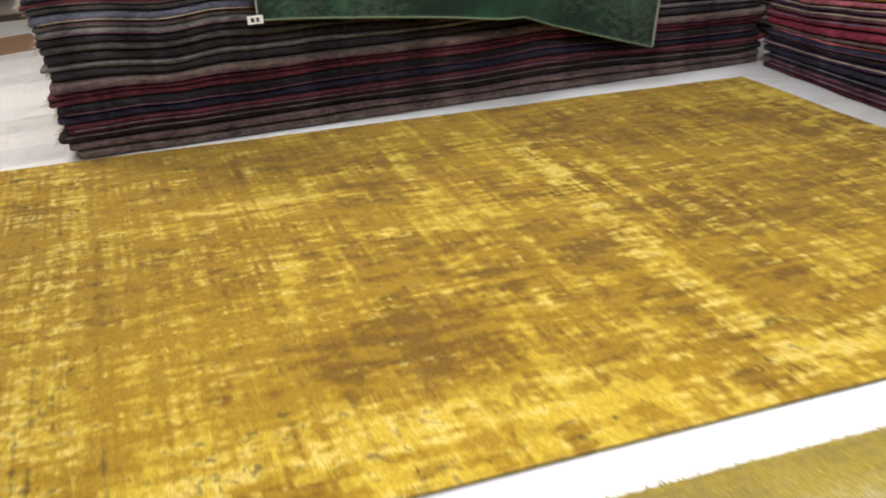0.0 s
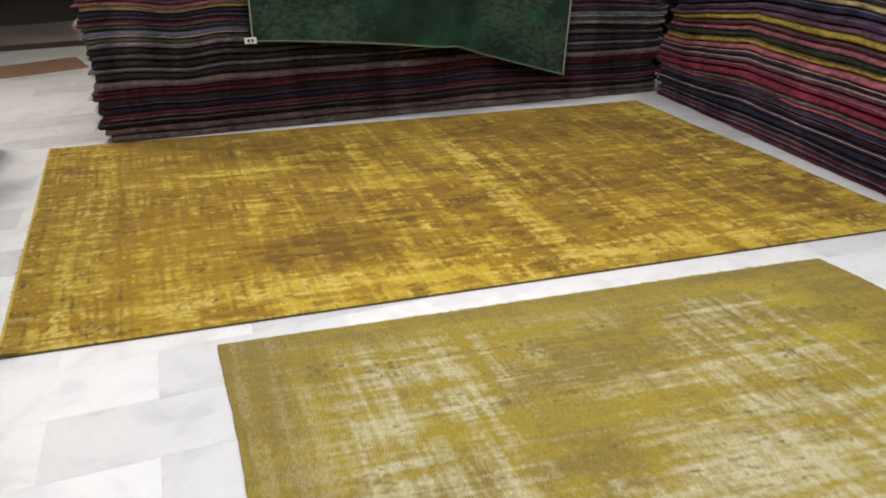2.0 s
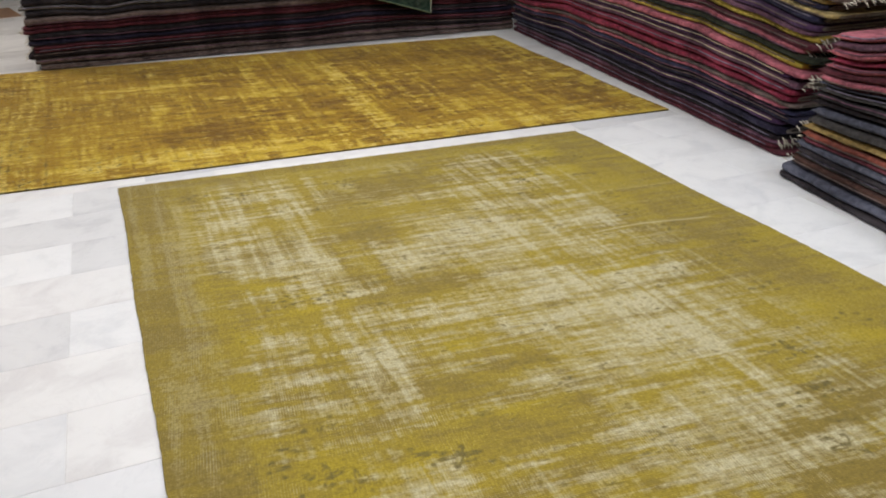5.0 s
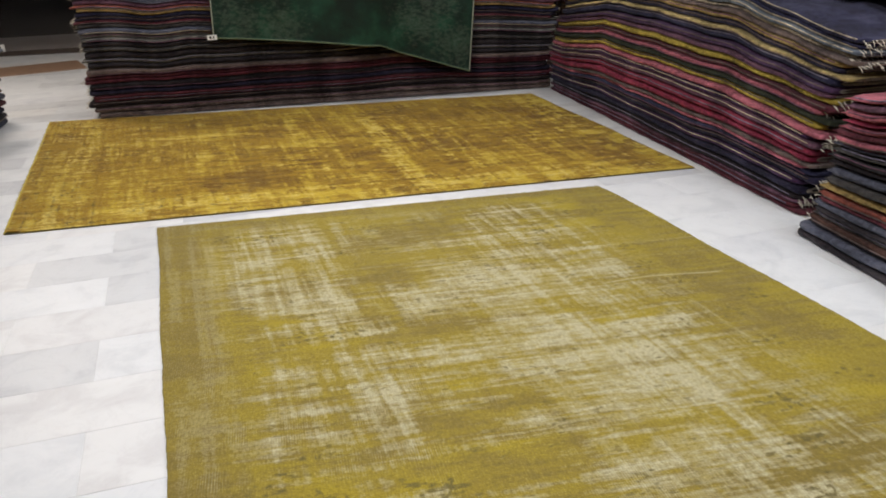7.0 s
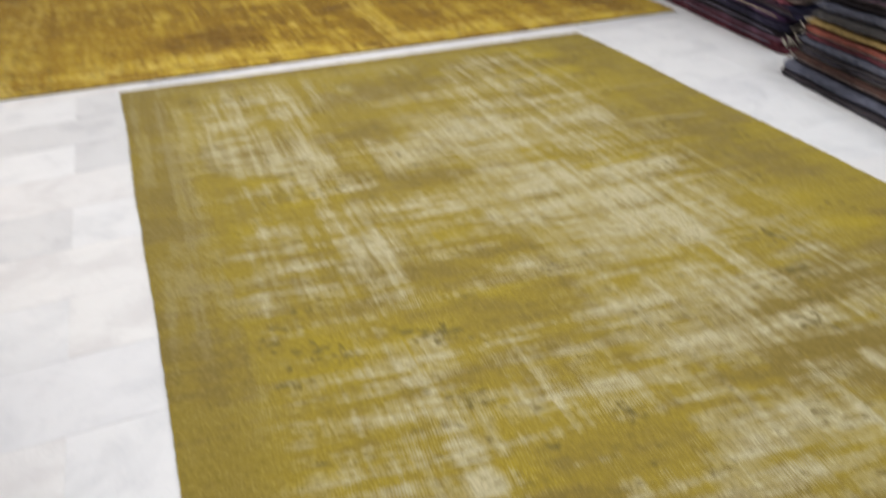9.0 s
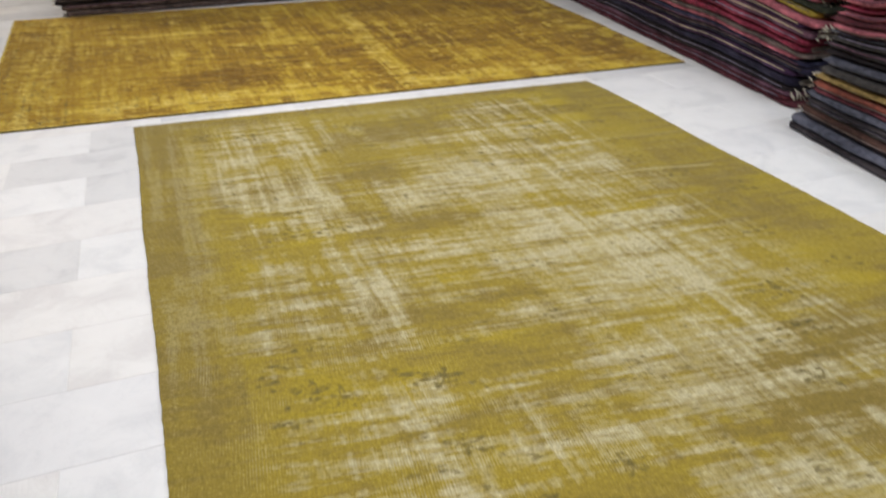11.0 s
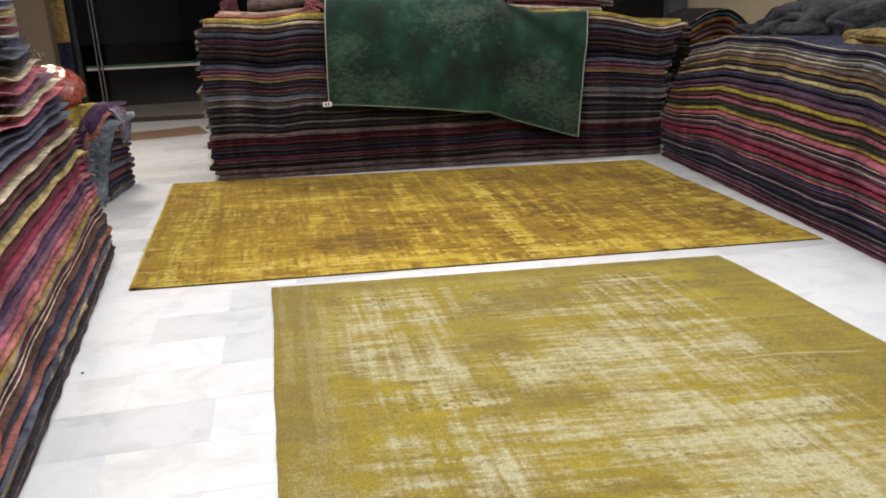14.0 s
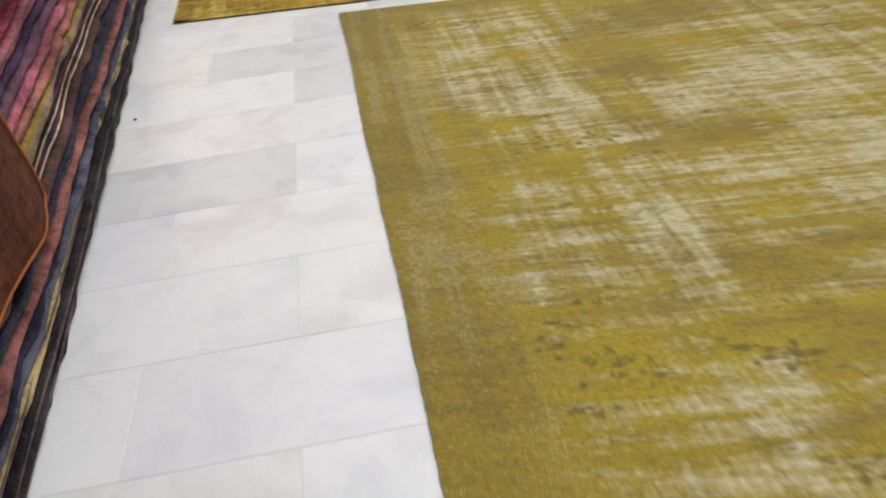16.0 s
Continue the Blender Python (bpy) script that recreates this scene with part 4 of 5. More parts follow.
fleck = unit(fbm(X * 40.0, Y * 55.0, 33, 2))
side = 1 - step(0.36, 0.46, X)
border = np.maximum(np.maximum(side, 1 - step(0.28, 0.40, 2.75 - Y)), 1 - step(0.22, 0.34, 4.0 - X))
olive_end = 1 - step(0.3, 1.7, X)
deep = 0.92 * step(-0.8, 2.3, 0.42 * band + 0.35 * cloudy + 0.45 * streak + 0.36 * blot + 1.55 * brown * (0.75 + 0.25 * np.clip(blot + streak, -1, 1)) + 0.35 * step(1.8, 3.4, X) - 0.25 * warp - 1.1 * bleached - 0.5 * golden - 0.25 * fleck - 0.2 * thread - 0.25 * border - 0.55 * olive_end)
bright = 0.92 * step(-0.3, 2.5, 0.55 * streak2 + 0.29 * blot2 + 0.35 * warp + 1.9 * golden + 2.0 * bleached + 0.36 * fleck + 0.35 * thread + 0.40 * border - 0.5 * brown - 0.25 * cloudy)
swirl = fbm(X * 10, Y * 12, 22, 2) + 0.06 * np.sin(X * 21) * np.sin(Y * 25)
scroll = (1 - step(0.0, 0.045, np.abs(swirl - 0.5))) * step(0.30, 0.50, fbm(X * 4, Y * 4, 25, 2))
petals = step(0.54, 0.60, swirl) * border
bright = np.clip(bright + 0.65 * petals * step(0.35, 0.6, fbm(X * 6, Y * 6, 27, 2)) * (1 - 0.6 * side), 0, 1)
lines = sum(np.exp(-((X - d) / 0.008) ** 2) for d in (0.07, 0.20, 0.24, 0.30, 0.34, 0.43)) + 0.7 * sum(np.exp(-((2.75 - Y - d) / 0.012) ** 2) for d in (0.06, 0.34, 0.40))
lines = lines * step(0.40, 0.62, fbm(X * 11, Y * 11, 28, 3))
ink = np.clip(0.85 * scroll * step(-0.6, 1.2, fleck + 0.6 * blot) * (0.15 + 0.85 * border) + 0.50 * lines + 0.65 * step(0.9, 2.3, fleck + 0.5 * blot) + 0.25 * olive_end * step(0.6, 2.0, blot2 + thread), 0, 1)
wear = 0.70 * step(0.9, 2.7, 0.55 * streak2 + 0.5 * fleck + 0.35 * thread + 0.55 * border + 1.2 * golden + 1.3 * bleached + 0.35 * olive_end)
GOLD_RUG = worn_rug_material("overdyed_gold", (0.345, 0.200, 0.008), (0.165, 0.080, 0.004), (0.57, 0.400, 0.034), (0.74, 0.57, 0.17), (0.075, 0.046, 0.006), 0.85)
side_row = P[0].copy()
gold = rug_object("floor_rug", P, {"wear": wear, "deep": deep, "bright": bright, "ink": ink}, GOLD_RUG, "large golden-yellow overdyed rug with brown bands, flat on marble")
# dark cord that puts the near edge's thin shadow into colour
hem = [(x, y, 0.004) for x, y in zip(np.linspace(-0.747, 3.04, 60), np.linspace(0.122, 0.156, 60))]
me = tube_mesh("binding", hem, 0.0025, plain("edge_shadow", (0.10, 0.075, 0.02), 0.9))
me.transform(Matrix.Translation(-gold.location))
part("binding", me, gold, "dark olive cord standing in for the edge's thin shadow")
side = [(x, y, 0.006) for x, y in zip(np.linspace(-1.163, -0.750, 60), np.linspace(2.955, 0.125, 60))]
me = tube_mesh("side_binding", side, 0.0055, plain("yellow_binding", (0.52, 0.40, 0.07), 0.9))
me.transform(Matrix.Translation(-gold.location))
part("side_binding", me, gold, "bright yellow overcast side edge")
yarn_ends("fringe", side_row, (-1.0, -0.1, 0.0), 0.5, 0.020, plain("frayed_gold", (0.55, 0.42, 0.10), 0.95, speck=0.3, scale=60), gold, 73, "frayed bright yellow yarn ends")


# ---- the green rug over the back stack ----
def green_material():
    m, t, b = nodes_of("overdyed_green")
    v = coords(t)
    big, mid, fine = noise_of(t, v, 4.0, 5.0, 0.6), noise_of(t, coords(t, (1.0, 1.0, 1.7)), 22.0, 8.0, 0.74), noise_of(t, v, 200.0, 3.0)
    col = ramp(t, big, [(0.38, (0.003, 0.014, 0.009)), (0.54, (0.0055, 0.036, 0.020)), (0.70, (0.013, 0.076, 0.043))])
    worn = math_node(t, "ADD", attr_node(t, "pale"), math_node(t, "MULTIPLY", math_node(t, "SUBTRACT", mid, 0.5), 2.4))
    col = mixed(t, ramp(t, worn, [(0.30, (0, 0, 0)), (1.25, (0.62,) * 3)]), col, (0.12, 0.165, 0.125))
    col = mixed(t, 0.6, col, ramp(t, fine, [(0.3, (0.5,) * 3), (0.7, (1.1,) * 3)]), "MULTIPLY")
    t.links.new(col, b.inputs["Base Color"])
    b.inputs["Roughness"].default_value = 0.75
    b.inputs["Specular IOR Level"].default_value = 0.3
    b.inputs["Sheen Weight"].default_value = 0.15
    bumped(t, b, math_node(t, "ADD", fine, mid), 0.35, 0.004)
    return m


GREEN = green_material()
NA, NB = 150, 190
A, B = np.meshgrid(np.linspace(0, 1, NA), np.linspace(0, 1, NB), indexing="ij")
left_x, right_x = 0.22, 2.33
hem_z = np.interp(A, [0, 0.30, 0.56, 0.63, 0.72, 1.0], [0.615, 0.56, 0.500, 0.490, 0.41, 0.222])
edge_z = np.interp(A, [0, 0.5, 0.62, 0.70, 0.80, 1.0], [1.47, 1.47, 1.45, 1.33, 1.265, 1.255]) + 0.012
lip = 0.55                                      # share of the cloth that hangs in front
hang_t = np.clip(B / lip, 0, 1)
back_t = np.clip((B - lip) / (1 - lip), 0, 1)
gx = left_x + (right_x - left_x) * A + 0.085 * hang_t * (0.6 + 0.4 * A)
fold = 0.06 * np.sin((A - 0.61) * 11.0) * np.exp(-((A - 0.62) / 0.22) ** 2) * (1 - 0.5 * hang_t)
gz = hem_z + (edge_z - hem_z) * np.sin(hang_t * math.pi / 2) ** 0.92 + 0.09 * back_t * (1 - step(0.5, 0.75, A)) + 0.015 * np.sin(A * 9) * back_t
slant = (A - 0.60) - 0.55 * (1 - hang_t)
crease = (0.040 * np.exp(-(slant / 0.07) ** 2) - 0.030 * np.exp(-((slant - 0.13) / 0.07) ** 2)) * step(0.25, 0.6, hang_t) * (1 - back_t)
gy = 2.815 - 0.09 * np.exp(-((A - 0.60) / 0.10) ** 2) * (1 - hang_t) ** 0.7 + 0.016 * np.sin(A * 15 + 2.2 * hang_t) + 0.04 * np.exp(-((A - 0.78) / 0.10) ** 2) * hang_t + fold - 0.060 * np.sin(hang_t * math.pi) + crease + 0.07 * hang_t ** 6 + 0.85 * back_t ** 1.0 - 0.03 * fbm(A * 3, B * 4, 9, 3) * (1 - hang_t * 0.5)
sheet = np.stack([gx, gy, gz], 2)
g0 = np.array([1.3, 2.8, 0.5])
scuff = [(0.10, 0.10), (0.25, 0.08), (0.06, 0.32), (0.80, 0.18), (0.92, 0.12), (0.85, 0.30), (0.52, 0.45), (0.56, 0.60), (0.47, 0.55), (0.30, 0.92), (0.45, 0.80), (0.57, 0.92)]
dots = [(0.25, 0.60), (0.33, 0.45), (0.41, 0.32), (0.49, 0.30), (0.57, 0.34), (0.66, 0.42)]
pale = 0.62 * spots(A, hang_t, scuff, 0.13, 0.14) + 0.55 * spots(A, hang_t, dots, 0.014, 0.03) + 0.45 * (fbm(A * 7, B * 9, 6, 4) - 0.45) + 0.25 * back_t
green = new("green_rug", sheet_mesh("green_rug", sheet - g0, GREEN, 0.009))
attribute(green.data, "pale", pale)
green.location = g0
tagged(green, "dark green overdyed rug draped over the long back stack", "rug")
PALE_CORD = plain("pale_cord", (0.30, 0.32, 0.26), 0.9)
for name, row in (("side_binding", sheet[0, :]), ("side_binding", sheet[-1, :])):
    me = tube_mesh(name, row - g0 - np.array([0, 0.004, 0]), 0.0055, PALE_CORD)
    part(name, me, green, "pale overcast side edge")
me = tube_mesh("hem_binding", sheet[:, 0] - g0 - np.array([0, 0.004, 0]), 0.006, plain("green_hem", (0.10, 0.13, 0.07), 0.9))
part("hem_binding", me, green, "dull green hem")
tag = part("price_tag", bm_mesh("price_tag", box_bm(0.17 - g0[0], 0.245 - g0[0], 2.785 - g0[1], 2.788 - g0[1], 0.602 - g0[2], 0.642 - g0[2]), WHITE_PLASTIC), green, "small white paper tag")
part("print", bm_mesh("print", box_bm(0.187 - g0[0], 0.203 - g0[0], 2.7835 - g0[1], 2.7848 - g0[1], 0.612 - g0[2], 0.632 - g0[2]), DARK_INK), tag)
part("print", bm_mesh("print", box_bm(0.212 - g0[0], 0.226 - g0[0], 2.7835 - g0[1], 2.7848 - g0[1], 0.612 - g0[2], 0.632 - g0[2]), DARK_INK), tag)


# ---- cloths and heaps lying on and beside the stacks ----
def bundle(name, centre, size, key, seed, label, turn=0.0):
    """A blanket bunched up: a low heap of broad overlapping folds with sharp creases between them."""
    bm = bmesh.new()
    bmesh.ops.create_icosphere(bm, subdivisions=6, radius=1.0)
    o = Vector((seed * 1.7, seed * 0.9, seed * 0.4))
    for v in bm.verts:
        d = v.co.normalized()
        bend = Vector((noise.noise(d * 1.4 + o), noise.noise(d * 1.4 - o), noise.noise(d * 1.3 + o * 3)))
        q = Vector((d.x * 1.3 + 0.7 * d.y, d.y * 0.7 - 0.3 * d.x, d.z * 0.8)) + bend * 0.55
        k = 0.66 + 0.22 * noise.noise(d * 1.0 + o)
        k += 0.70 * abs(noise.noise(q * 0.95 + o * 2)) ** 0.75 + 0.17 * abs(noise.noise(q * 1.9 + o)) ** 0.8
        z = d.z * k
        flat = 1 + 0.18 * max(0.0, -d.z)
        v.co = Vector((d.x * k * flat * size[0], d.y * k * flat * size[1], (max(z, -0.12) + 0.12) * size[2]))
    ob = new(name, bm_mesh(name, bm, CLOTH[key], True))
    ob.matrix_basis = pose(*centre, 0, 0, turn)
    return tagged(ob, label, "blanket")


def roll(name, a, b, radius, key, seed, label):
    """A rolled-up rug: a spiral of cloth."""
    a, b = np.array(a), np.array(b)
    d = (b - a) / np.linalg.norm(b - a)
    side = np.cross(d, [0, 0, 1.0])
    side /= np.linalg.norm(side)
    th = np.linspace(0, 2 * math.pi * 4.2, 110)
    rr = radius * (0.22 + 0.78 * th / th[-1])
    s = np.linspace(0, 1, 26)
    S, T = np.meshgrid(s, th, indexing="ij")
    R = np.meshgrid(s, rr, indexing="ij")[1] * (1 + 0.12 * (fbm(S * 4, np.cos(T), seed, 3) - 0.5))
    p = a + (b - a) * S[..., None] + side * (R * np.cos(T))[..., None] * 1.12 + np.array([0, 0, 1.0]) * (R * np.sin(T) * 0.9)[..., None]
    return tagged(new(name, sheet_mesh(name, p, CLOTH[key], 0.007)), label, "rug")


def draped(name, path, w0, w1, key, seed, label, wav=0.02, thick=0.012, across=(1, 0, 0)):
    """A folded cloth that runs along path (points) and is w0 to w1 wide across it."""
    pts = np.array(path, float)
    d = np.concatenate([[0], np.cumsum(np.linalg.norm(np.diff(pts, axis=0), axis=1))])
    s = np.linspace(0, d[-1], 46)
    c = np.stack([np.interp(s, d, pts[:, k]) for k in range(3)], 1)
    for _ in range(4):
        c[1:-1] = (c[:-2] + 2 * c[1:-1] + c[2:]) / 4
    a = np.array(across, float)
    w = np.linspace(w0, w1, len(s))
    U = np.linspace(-0.5, 0.5, 22)
    p = c[:, None] + a[None, None] * (U[None, :] * w[:, None])[..., None]
    ru = wav * (fbm(np.repeat(s[:, None], 22, 1) * 5, np.repeat(U[None], len(s), 0) * 3.2 + seed, seed, 3) - 0.5) * 2
    p[..., 1] -= np.abs(ru)
    p[..., 2] += np.abs(ru) * 0.5 - 0.02 * (U[None] * 2) ** 4
    return tagged(new(name, sheet_mesh(name, p, CLOTH[key], -thick)), label, "textile")


# on the back stack
def on_back(x):
    return float(np.interp(x + 0.80, *back_top))


def lay(points):
    return [(x, y, on_back(x) + dz) for x, y, dz in points]


draped("folded_cloth", lay([(-0.66, 3.16, 0.020), (-0.3, 3.15, 0.020), (0.20, 3.16, 0.020)]), 0.30, 0.30, "salmon", 5, "thin salmon pink cloth lying on the long stack", 0.006, 0.016, (0, 1, 0))
draped("folded_cloth", lay([(-0.64, 3.24, 0.040), (-0.3, 3.23, 0.040), (0.16, 3.22, 0.040)]), 0.26, 0.26, "cream", 15, "thin cream cloth lying on the long stack", 0.006, 0.016, (0, 1, 0))
roll("rolled_rug", (-0.40, 3.20, on_back(-0.4) + 0.10), (0.24, 3.14, on_back(0.2) + 0.115), 0.055, "taupe", 4, "rolled grey-pink rug lying on the long stack")
bundle("folded_cloth", (-0.60, 3.42, on_back(-0.6) - 0.004), (0.09, 0.16, 0.16), "maroon", 6, "dark red cloth end bunched on the long stack", 20)
draped("folded_cloth", lay([(1.75, 3.12, 0.018), (2.1, 3.10, 0.018), (2.58, 3.10, 0.018)]), 0.24, 0.20, "cream", 7, "cream cloth folded on the long stack", 0.006, 0.016, (0, 1, 0))
draped("folded_cloth", lay([(1.85, 3.34, 0.045), (2.2, 3.32, 0.045), (2.62, 3.32, 0.045)]), 0.30, 0.26, "maroon", 8, "dark maroon cloth folded on the long stack", 0.015, 0.042, (0, 1, 0))
draped("folded_cloth", lay([(1.95, 3.36, 0.085), (2.3, 3.34, 0.085), (2.75, 3.36, 0.085)]), 0.26, 0.24, "taupe", 10, "taupe cloth folded on the long stack", 0.015, 0.036, (0, 1, 0))
strings = tagged(new("pink_netting"), "pink cord netting heaped on the long stack", "netting")
NET = plain("pink_cord", (0.33, 0.10, 0.12), 0.85)
for i in range(9):
    s = np.linspace(0, 1, 24)
    x0, x1 = 0.0 + 0.03 * i, 0.30 - 0.025 * ((i * 5) % 9)
    p = np.stack([x0 + (x1 - x0) * s + 0.03 * np.sin(s * 5 + i), 3.02 + 0.012 * i + 0.03 * np.sin(s * 4 + 2 * i), on_back(0.15) + 0.012 + 0.10 * np.sin(s * math.pi) * (0.5 + 0.5 * ((i * 3) % 4) / 3)], 1)
    part("cord", tube_mesh("cord", p, 0.006, NET), strings)

# on the colourful stack: crumpled dark blankets
def on_right(y):
    return float(np.interp(2.80 - y, *right_top)) - 0.015


bundle("crumpled_blanket", (3.70, 1.90, on_right(1.90)), (0.38, 0.40, 0.15), "charcoal", 14, "crumpled charcoal blanket on top of the colourful stack", 12)
bundle("crumpled_blanket", (3.62, 1.30, on_right(1.30)), (0.42, 0.52, 0.20), "graphite", 17, "bunched dark grey blanket on top of the colourful stack", -20)
bundle("crumpled_blanket", (3.85, 0.62, on_right(0.66)), (0.38, 0.60, 0.20), "graphite", 24, "bunched charcoal wool blanket on top of the colourful stack", 24)
bundle("crumpled_blanket", (3.80, -0.15, on_right(-0.10)), (0.36, 0.50, 0.20), "navy", 29, "bunched dark navy blanket on top of the colourful stack", -8)
bundle("crumpled_blanket", (4.10, 2.50, on_right(2.5)), (0.30, 0.30, 0.34), "black", 27, "bunched black cloth on top of the colourful stack", 5)
bundle("folded_cloth", (3.46, 0.42, on_right(0.42)), (0.16, 0.34, 0.09), "ochre", 33, "folded tan cloth on the colourful stack", 4)

# plastic-wrapped rugs behind the colourful stack
WRAPPED = "brown:90 wrapped_brown:100 brown:100 wrapped_brown:100 maroon:90 wrapped_brown:90 brown:90 wrapped_brown:80 wrapped_brown:60 maroon:45 wrapped_brown:55 wrapped_brown:55 brown:40 wrapped_brown:55 wrapped_brown:50 brown:40 wrapped_brown:50 wrapped_teal:34 black:30"
rug_stack((3.52, 3.35), (1, 0), (0, 1), 0.62, 0.9, WRAPPED, 19, "wrapped rugs in the corner stack", "in clear film", shape=[(-0.6, 0.85), (0, 0.98), (0.12, 1.035), (0.24, 1.065), (0.36, 1.06), (0.46, 1.02), (0.55, 0.96), (0.62, 0.90), (1.2, 0.8)], ripple=0.012, fringes=(0, 0))

# the low pile behind the tall stack, with cloths hanging over it and a plastic sack
LOW = "slate:40 charcoal:44 navy:40 maroon:44 slate:42 brown:40 indigo:44 taupe:40 navy:44 mauve:42 ochre:40 purple:44 slate:40 charcoal:42"
rug_stack((-1.50, 3.10), (0, -1), (-1, 0), 0.75, 0.9, LOW, 23, "rugs in the low pile", "in the low pile", ripple=0.012, fringes=(0.2, 0.4), shape=[(-0.6, 1.12), (1.4, 1.12)])
draped("hanging_cloth", [(-1.64, 2.75, 0.725), (-1.63, 2.34, 0.735), (-1.62, 2.25, 0.64), (-1.64, 2.245, 0.40)], 0.34, 0.10, "yellow", 31, "yellow cloth hanging over the low pile", 0.02)
draped("hanging_cloth", [(-1.44, 2.70, 0.735), (-1.47, 2.33, 0.745), (-1.53, 2.225, 0.65), (-1.65, 2.215, 0.40)], 0.13, 0.13, "purple", 33, "deep purple cloth hanging over the low pile", 0.02)
draped("hanging_cloth", [(-1.42, 2.65, 0.70), (-1.45, 2.28, 0.70), (-1.52, 2.205, 0.56), (-1.63, 2.195, 0.12)], 0.085, 0.09, "salmon", 35, "salmon pink cloth hanging over the low pile", 0.015)
draped("hanging_cloth", [(-1.40, 2.65, 0.635), (-1.42, 2.25, 0.625), (-1.47, 2.18, 0.46), (-1.56, 2.165, 0.03)], 0.19, 0.15, "greyblue", 37, "pale blue-grey cloth hanging over the low pile", 0.03)
draped("hanging_cloth", [(-1.52, 2.50, 0.745), (-1.39, 2.47, 0.715), (-1.335, 2.46, 0.62), (-1.345, 2.45, 0.47)], 0.26, 0.18, "lilac", 39, "lilac-grey cloth bunched over the low pile", 0.05, 0.015, (0, 1, 0))


def sack():
    bm = bmesh.new()
    bmesh.ops.create_icosphere(bm, subdivisions=5, radius=1.0)
    for v in bm.verts:
        d = v.co.normalized()
        cr = 0.0
        for f, amp in ((2.2, 0.16), (5.0, 0.07), (11.0, 0.035)):
            cr += amp * (1 - 2 * abs(noise.noise(d * f + Vector((3.1, 1.7, f)))))
        k = 0.92 + cr
        if d.z < -0.3:
            k *= 0.97
        v.co = Vector((d.x * 0.215 * k, d.y * 0.20 * k, max(d.z * 0.165 * k, -0.14)))
    m, t, b = nodes_of("red_plastic_film")
    v = coords(t)
    n = noise_of(t, v, 9.0, 5.0)
    t.links.new(ramp(t, n, [(0.36, (0.30, 0.028, 0.012)), (0.54, (0.42, 0.070, 0.045)), (0.70, (0.52, 0.26, 0.23))]), b.inputs["Base Color"])
    b.inputs["Roughness"].default_value = 0.12
    b.inputs["Specular IOR Level"].default_value = 0.8
    b.inputs["Coat Weight"].default_value = 0.6
    bumped(t, b, noise_of(t, v, 22.0, 4.0), 0.7, 0.03)
    ob = new("plastic_sack", bm_mesh("plastic_sack", bm, m, True))
    ob.matrix_basis = pose(-1.83, 2.44, 0.885, 0, 14, 10)
    tagged(ob, "crinkled shiny red plastic sack lying on the low pile", "bag")
    s = np.linspace(0, 1, 12)
    me = tube_mesh("knot", np.stack([-0.16 - 0.09 * s, 0.0 * s, 0.08 + 0.05 * s + 0.01 * np.sin(s * 9)], 1), 0.014, m)
    part("knot", me, ob, "twisted neck of the sack")


sack()

# rust-brown rug hung over the tall stack, with an orange edge
NA, NB = 44, 60
A, B = np.meshgrid(np.linspace(0, 1, NA), np.linspace(0, 1, NB), indexing="ij")
hem_z = 0.235 + 0.16 * A + 0.05 * np.exp(-(A / 0.05) ** 2) + 0.012 * np.sin(A * 14)
zz = hem_z + (1.42 - hem_z) * B
far_y = -1.90 - 0.07 * np.exp(-((zz - 0.18) / 0.07) ** 2) - 0.12 * np.clip(zz - 0.35, 0, 2)
yy = far_y + (-3.3 - far_y) * A
out = 0.045 + 0.012 * np.sin(A * 17 + B * 2) * (1 - B) - 0.085 * zz
run = (0.85 - yy) / 0.983
p = np.stack([-1.02 + 0.183 * run + 0.983 * out, yy + 0.183 * out, zz], 2)
c0 = np.array([-0.6, -2.2, 0.3])
brown = tagged(new("hanging_rug", sheet_mesh("hanging_rug", p[:, ::-1] - c0, CLOTH["rustbrown"], 0.01)), "rust-brown rug with an orange edge hung over the tall stack", "rug")
brown.location = c0
rim = np.concatenate([p[0, ::-1], p[1:, 0]])
part("binding", tube_mesh("binding", rim - c0 + np.array([0.004, 0, 0]), 0.003, plain("orange_cord", (0.30, 0.09, 0.015), 0.9)), brown, "orange overcast edge")

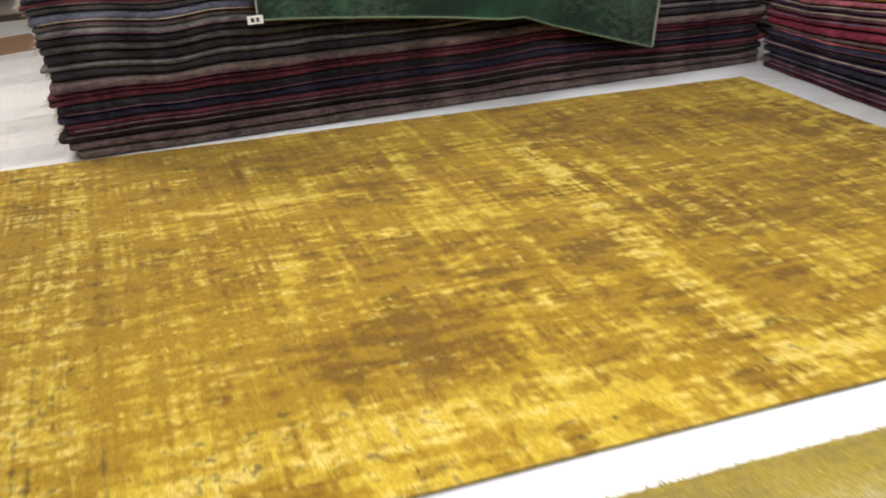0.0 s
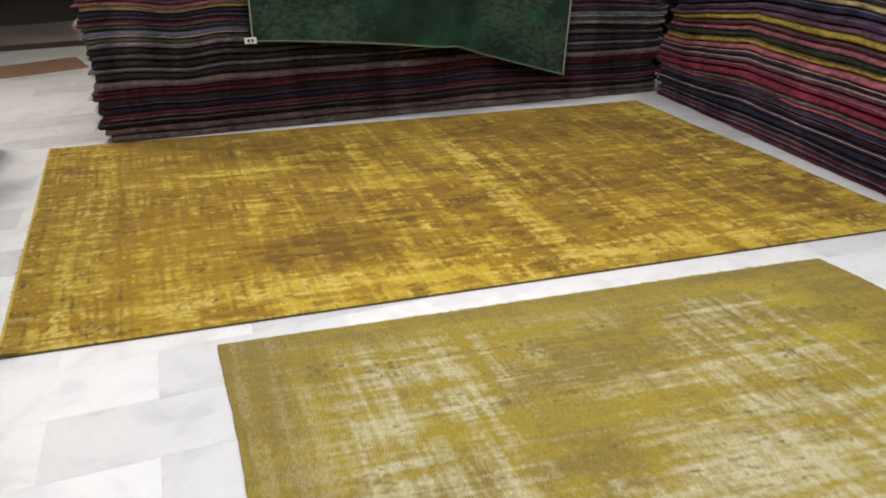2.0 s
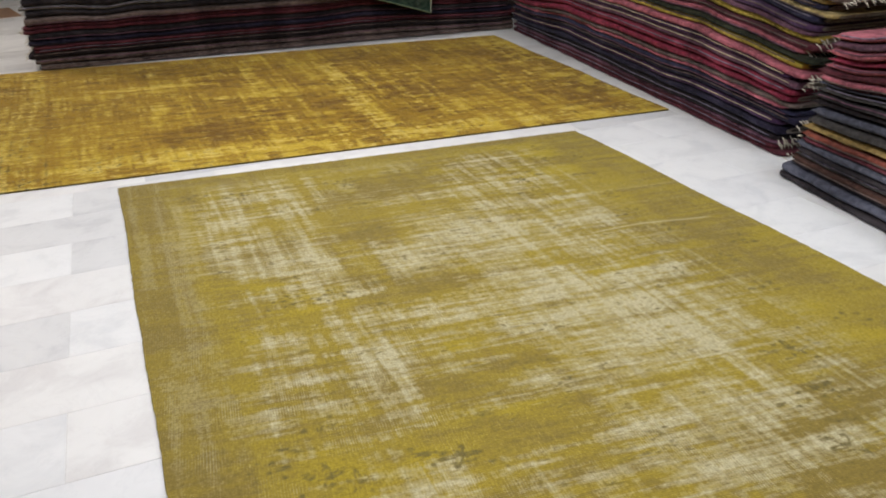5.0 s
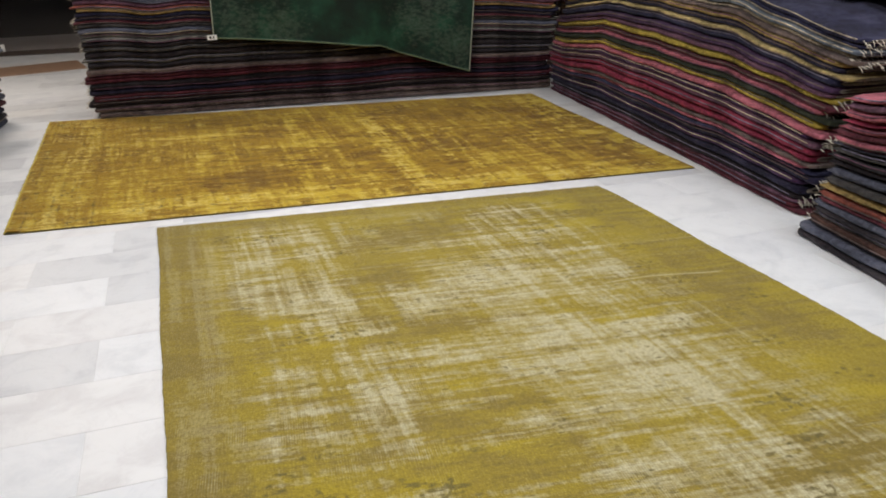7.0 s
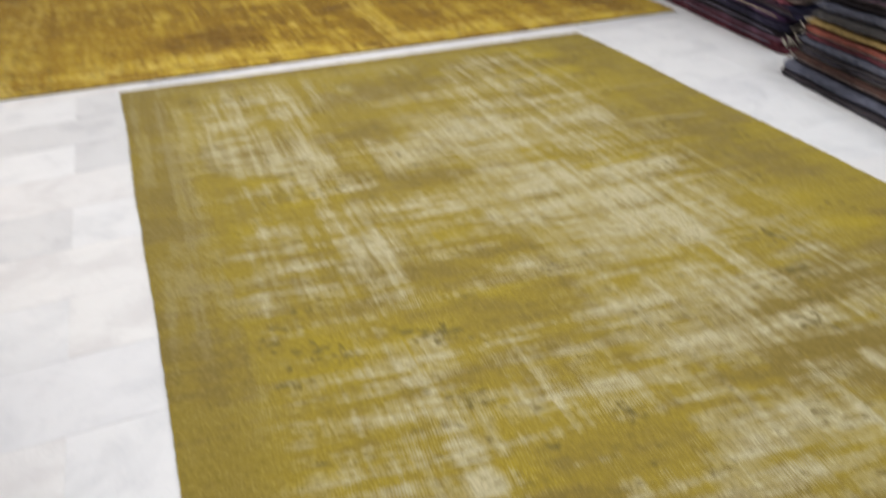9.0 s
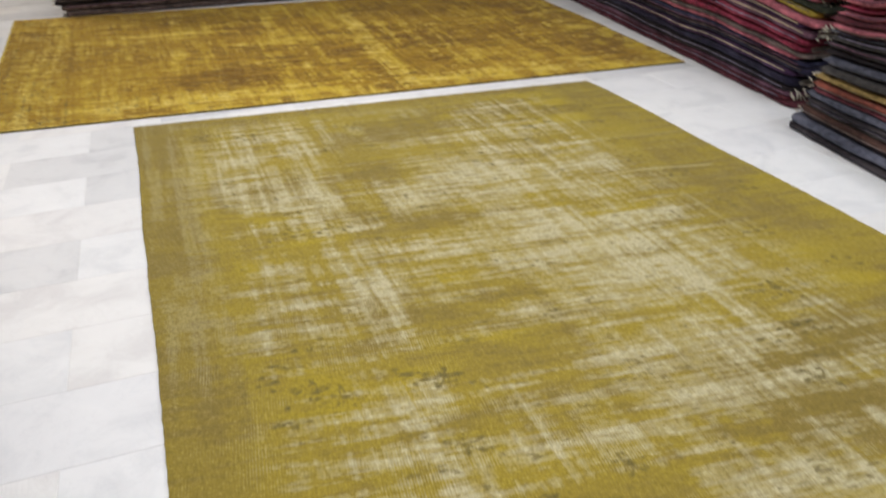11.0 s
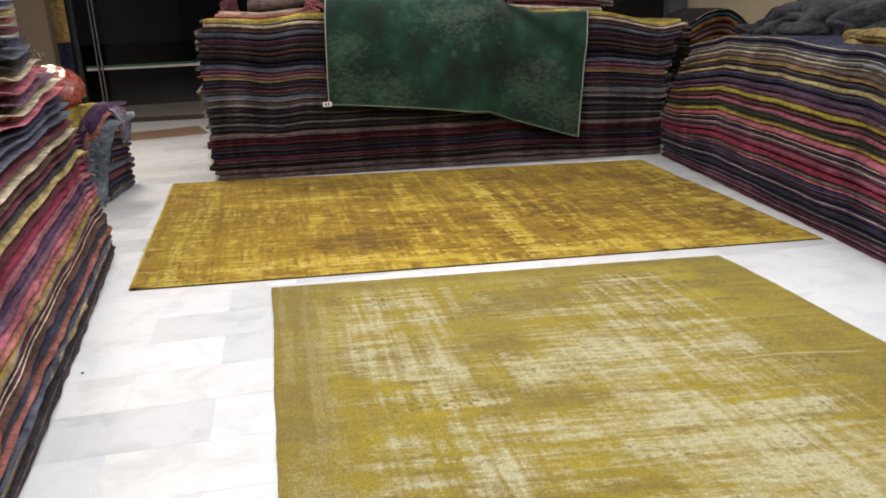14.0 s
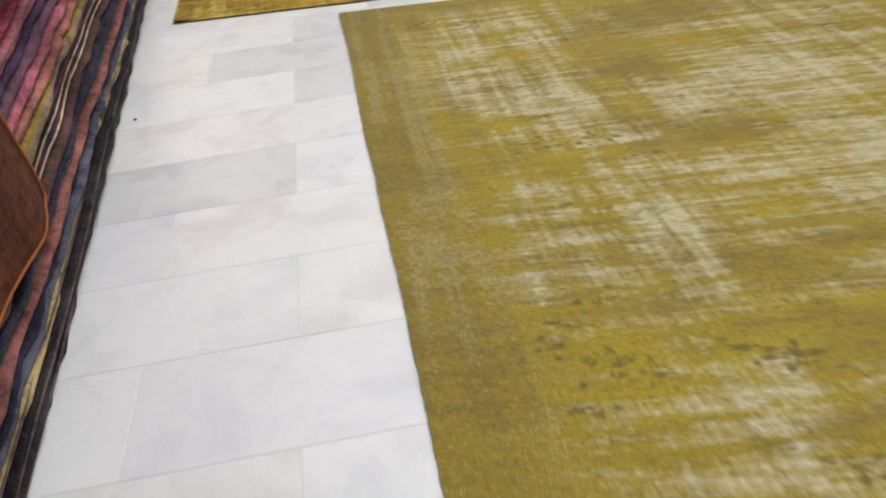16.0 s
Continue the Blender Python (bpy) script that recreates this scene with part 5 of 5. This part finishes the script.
# grit on the marble
spot = bmesh.new()
bmesh.ops.create_icosphere(spot, subdivisions=1, radius=0.006)
for v in spot.verts:
    v.co.z = v.co.z * 0.6 + 0.003
ob = new("floor_crumb", bm_mesh("floor_crumb", spot, DARK_INK))
ob.location = (-0.652, -0.887, 0.001)
tagged(ob, "tiny dark crumb on the white marble", "crumb")


# ---- marble tiles ----
TURN_TILES, PITCH, TILE = 6.2, 0.308, 0.65
ct, st = math.cos(radians(TURN_TILES)), math.sin(radians(TURN_TILES))
tile_meshes = []
for m in MARBLES:
    bm = box_bm(-TILE / 2 + 0.0007, TILE / 2 - 0.0007, -PITCH / 2 + 0.0007, PITCH / 2 - 0.0007, -0.01, 0.0)
    bmesh.ops.bevel(bm, geom=[e for e in bm.edges if all(abs(v.co.z) < 1e-6 for v in e.verts)], offset=0.0010, segments=1, affect="EDGES")
    tile_meshes.append(bm_mesh("tile", bm, m))
rng = np.random.RandomState(5)
GREY_TILES = {(0, 0), (2, 0), (4, -1)}
rest_v, rest_f, near = [], [], 0
tv = np.array([v.co for v in tile_meshes[0].vertices])
tf = [tuple(p.vertices) for p in tile_meshes[0].polygons]
for row in range(-34, 28):
    v0 = 0.042 - PITCH * row - PITCH / 2
    for col in range(-11, 12):
        u0 = -0.20 + TILE * col + TILE / 2 - (TILE / 2 if row % 2 else 0)
        x, y = u0 * ct - v0 * st, u0 * st + v0 * ct
        if not (X0 < x < X1 and Y0 < y < 10.6):
            continue
        kind = 1 if (row, col) in GREY_TILES else int(rng.choice([0, 0, 0, 0, 0, 0, 1, 2, 2]))
        visible = (-1.5 < x < 0.35 and -3.2 < y < 3.4) or (-3.1 < x < -0.6 and 3.4 <= y < 7.6) or (-0.9 < x < 3.3 and -0.2 < y < 0.5) or (2.3 < x < 3.4 and -2.4 < y < 3.1)
        if visible and near < 300:
            near += 1
            ob = part("tile", tile_meshes[kind], floor)
            ob.matrix_basis = pose(x, y, 0, 0, 0, TURN_TILES)
        else:
            base = len(rest_v)
            rest_v += [(x + a * ct - b2 * st, y + a * st + b2 * ct, z) for a, b2, z in tv]
            rest_f += [tuple(i + base for i in f) for f in tf]
tagged(part("tile_field", mesh_of("tile_field", rest_v, rest_f, MARBLES[0], False), floor), kind="stuff")
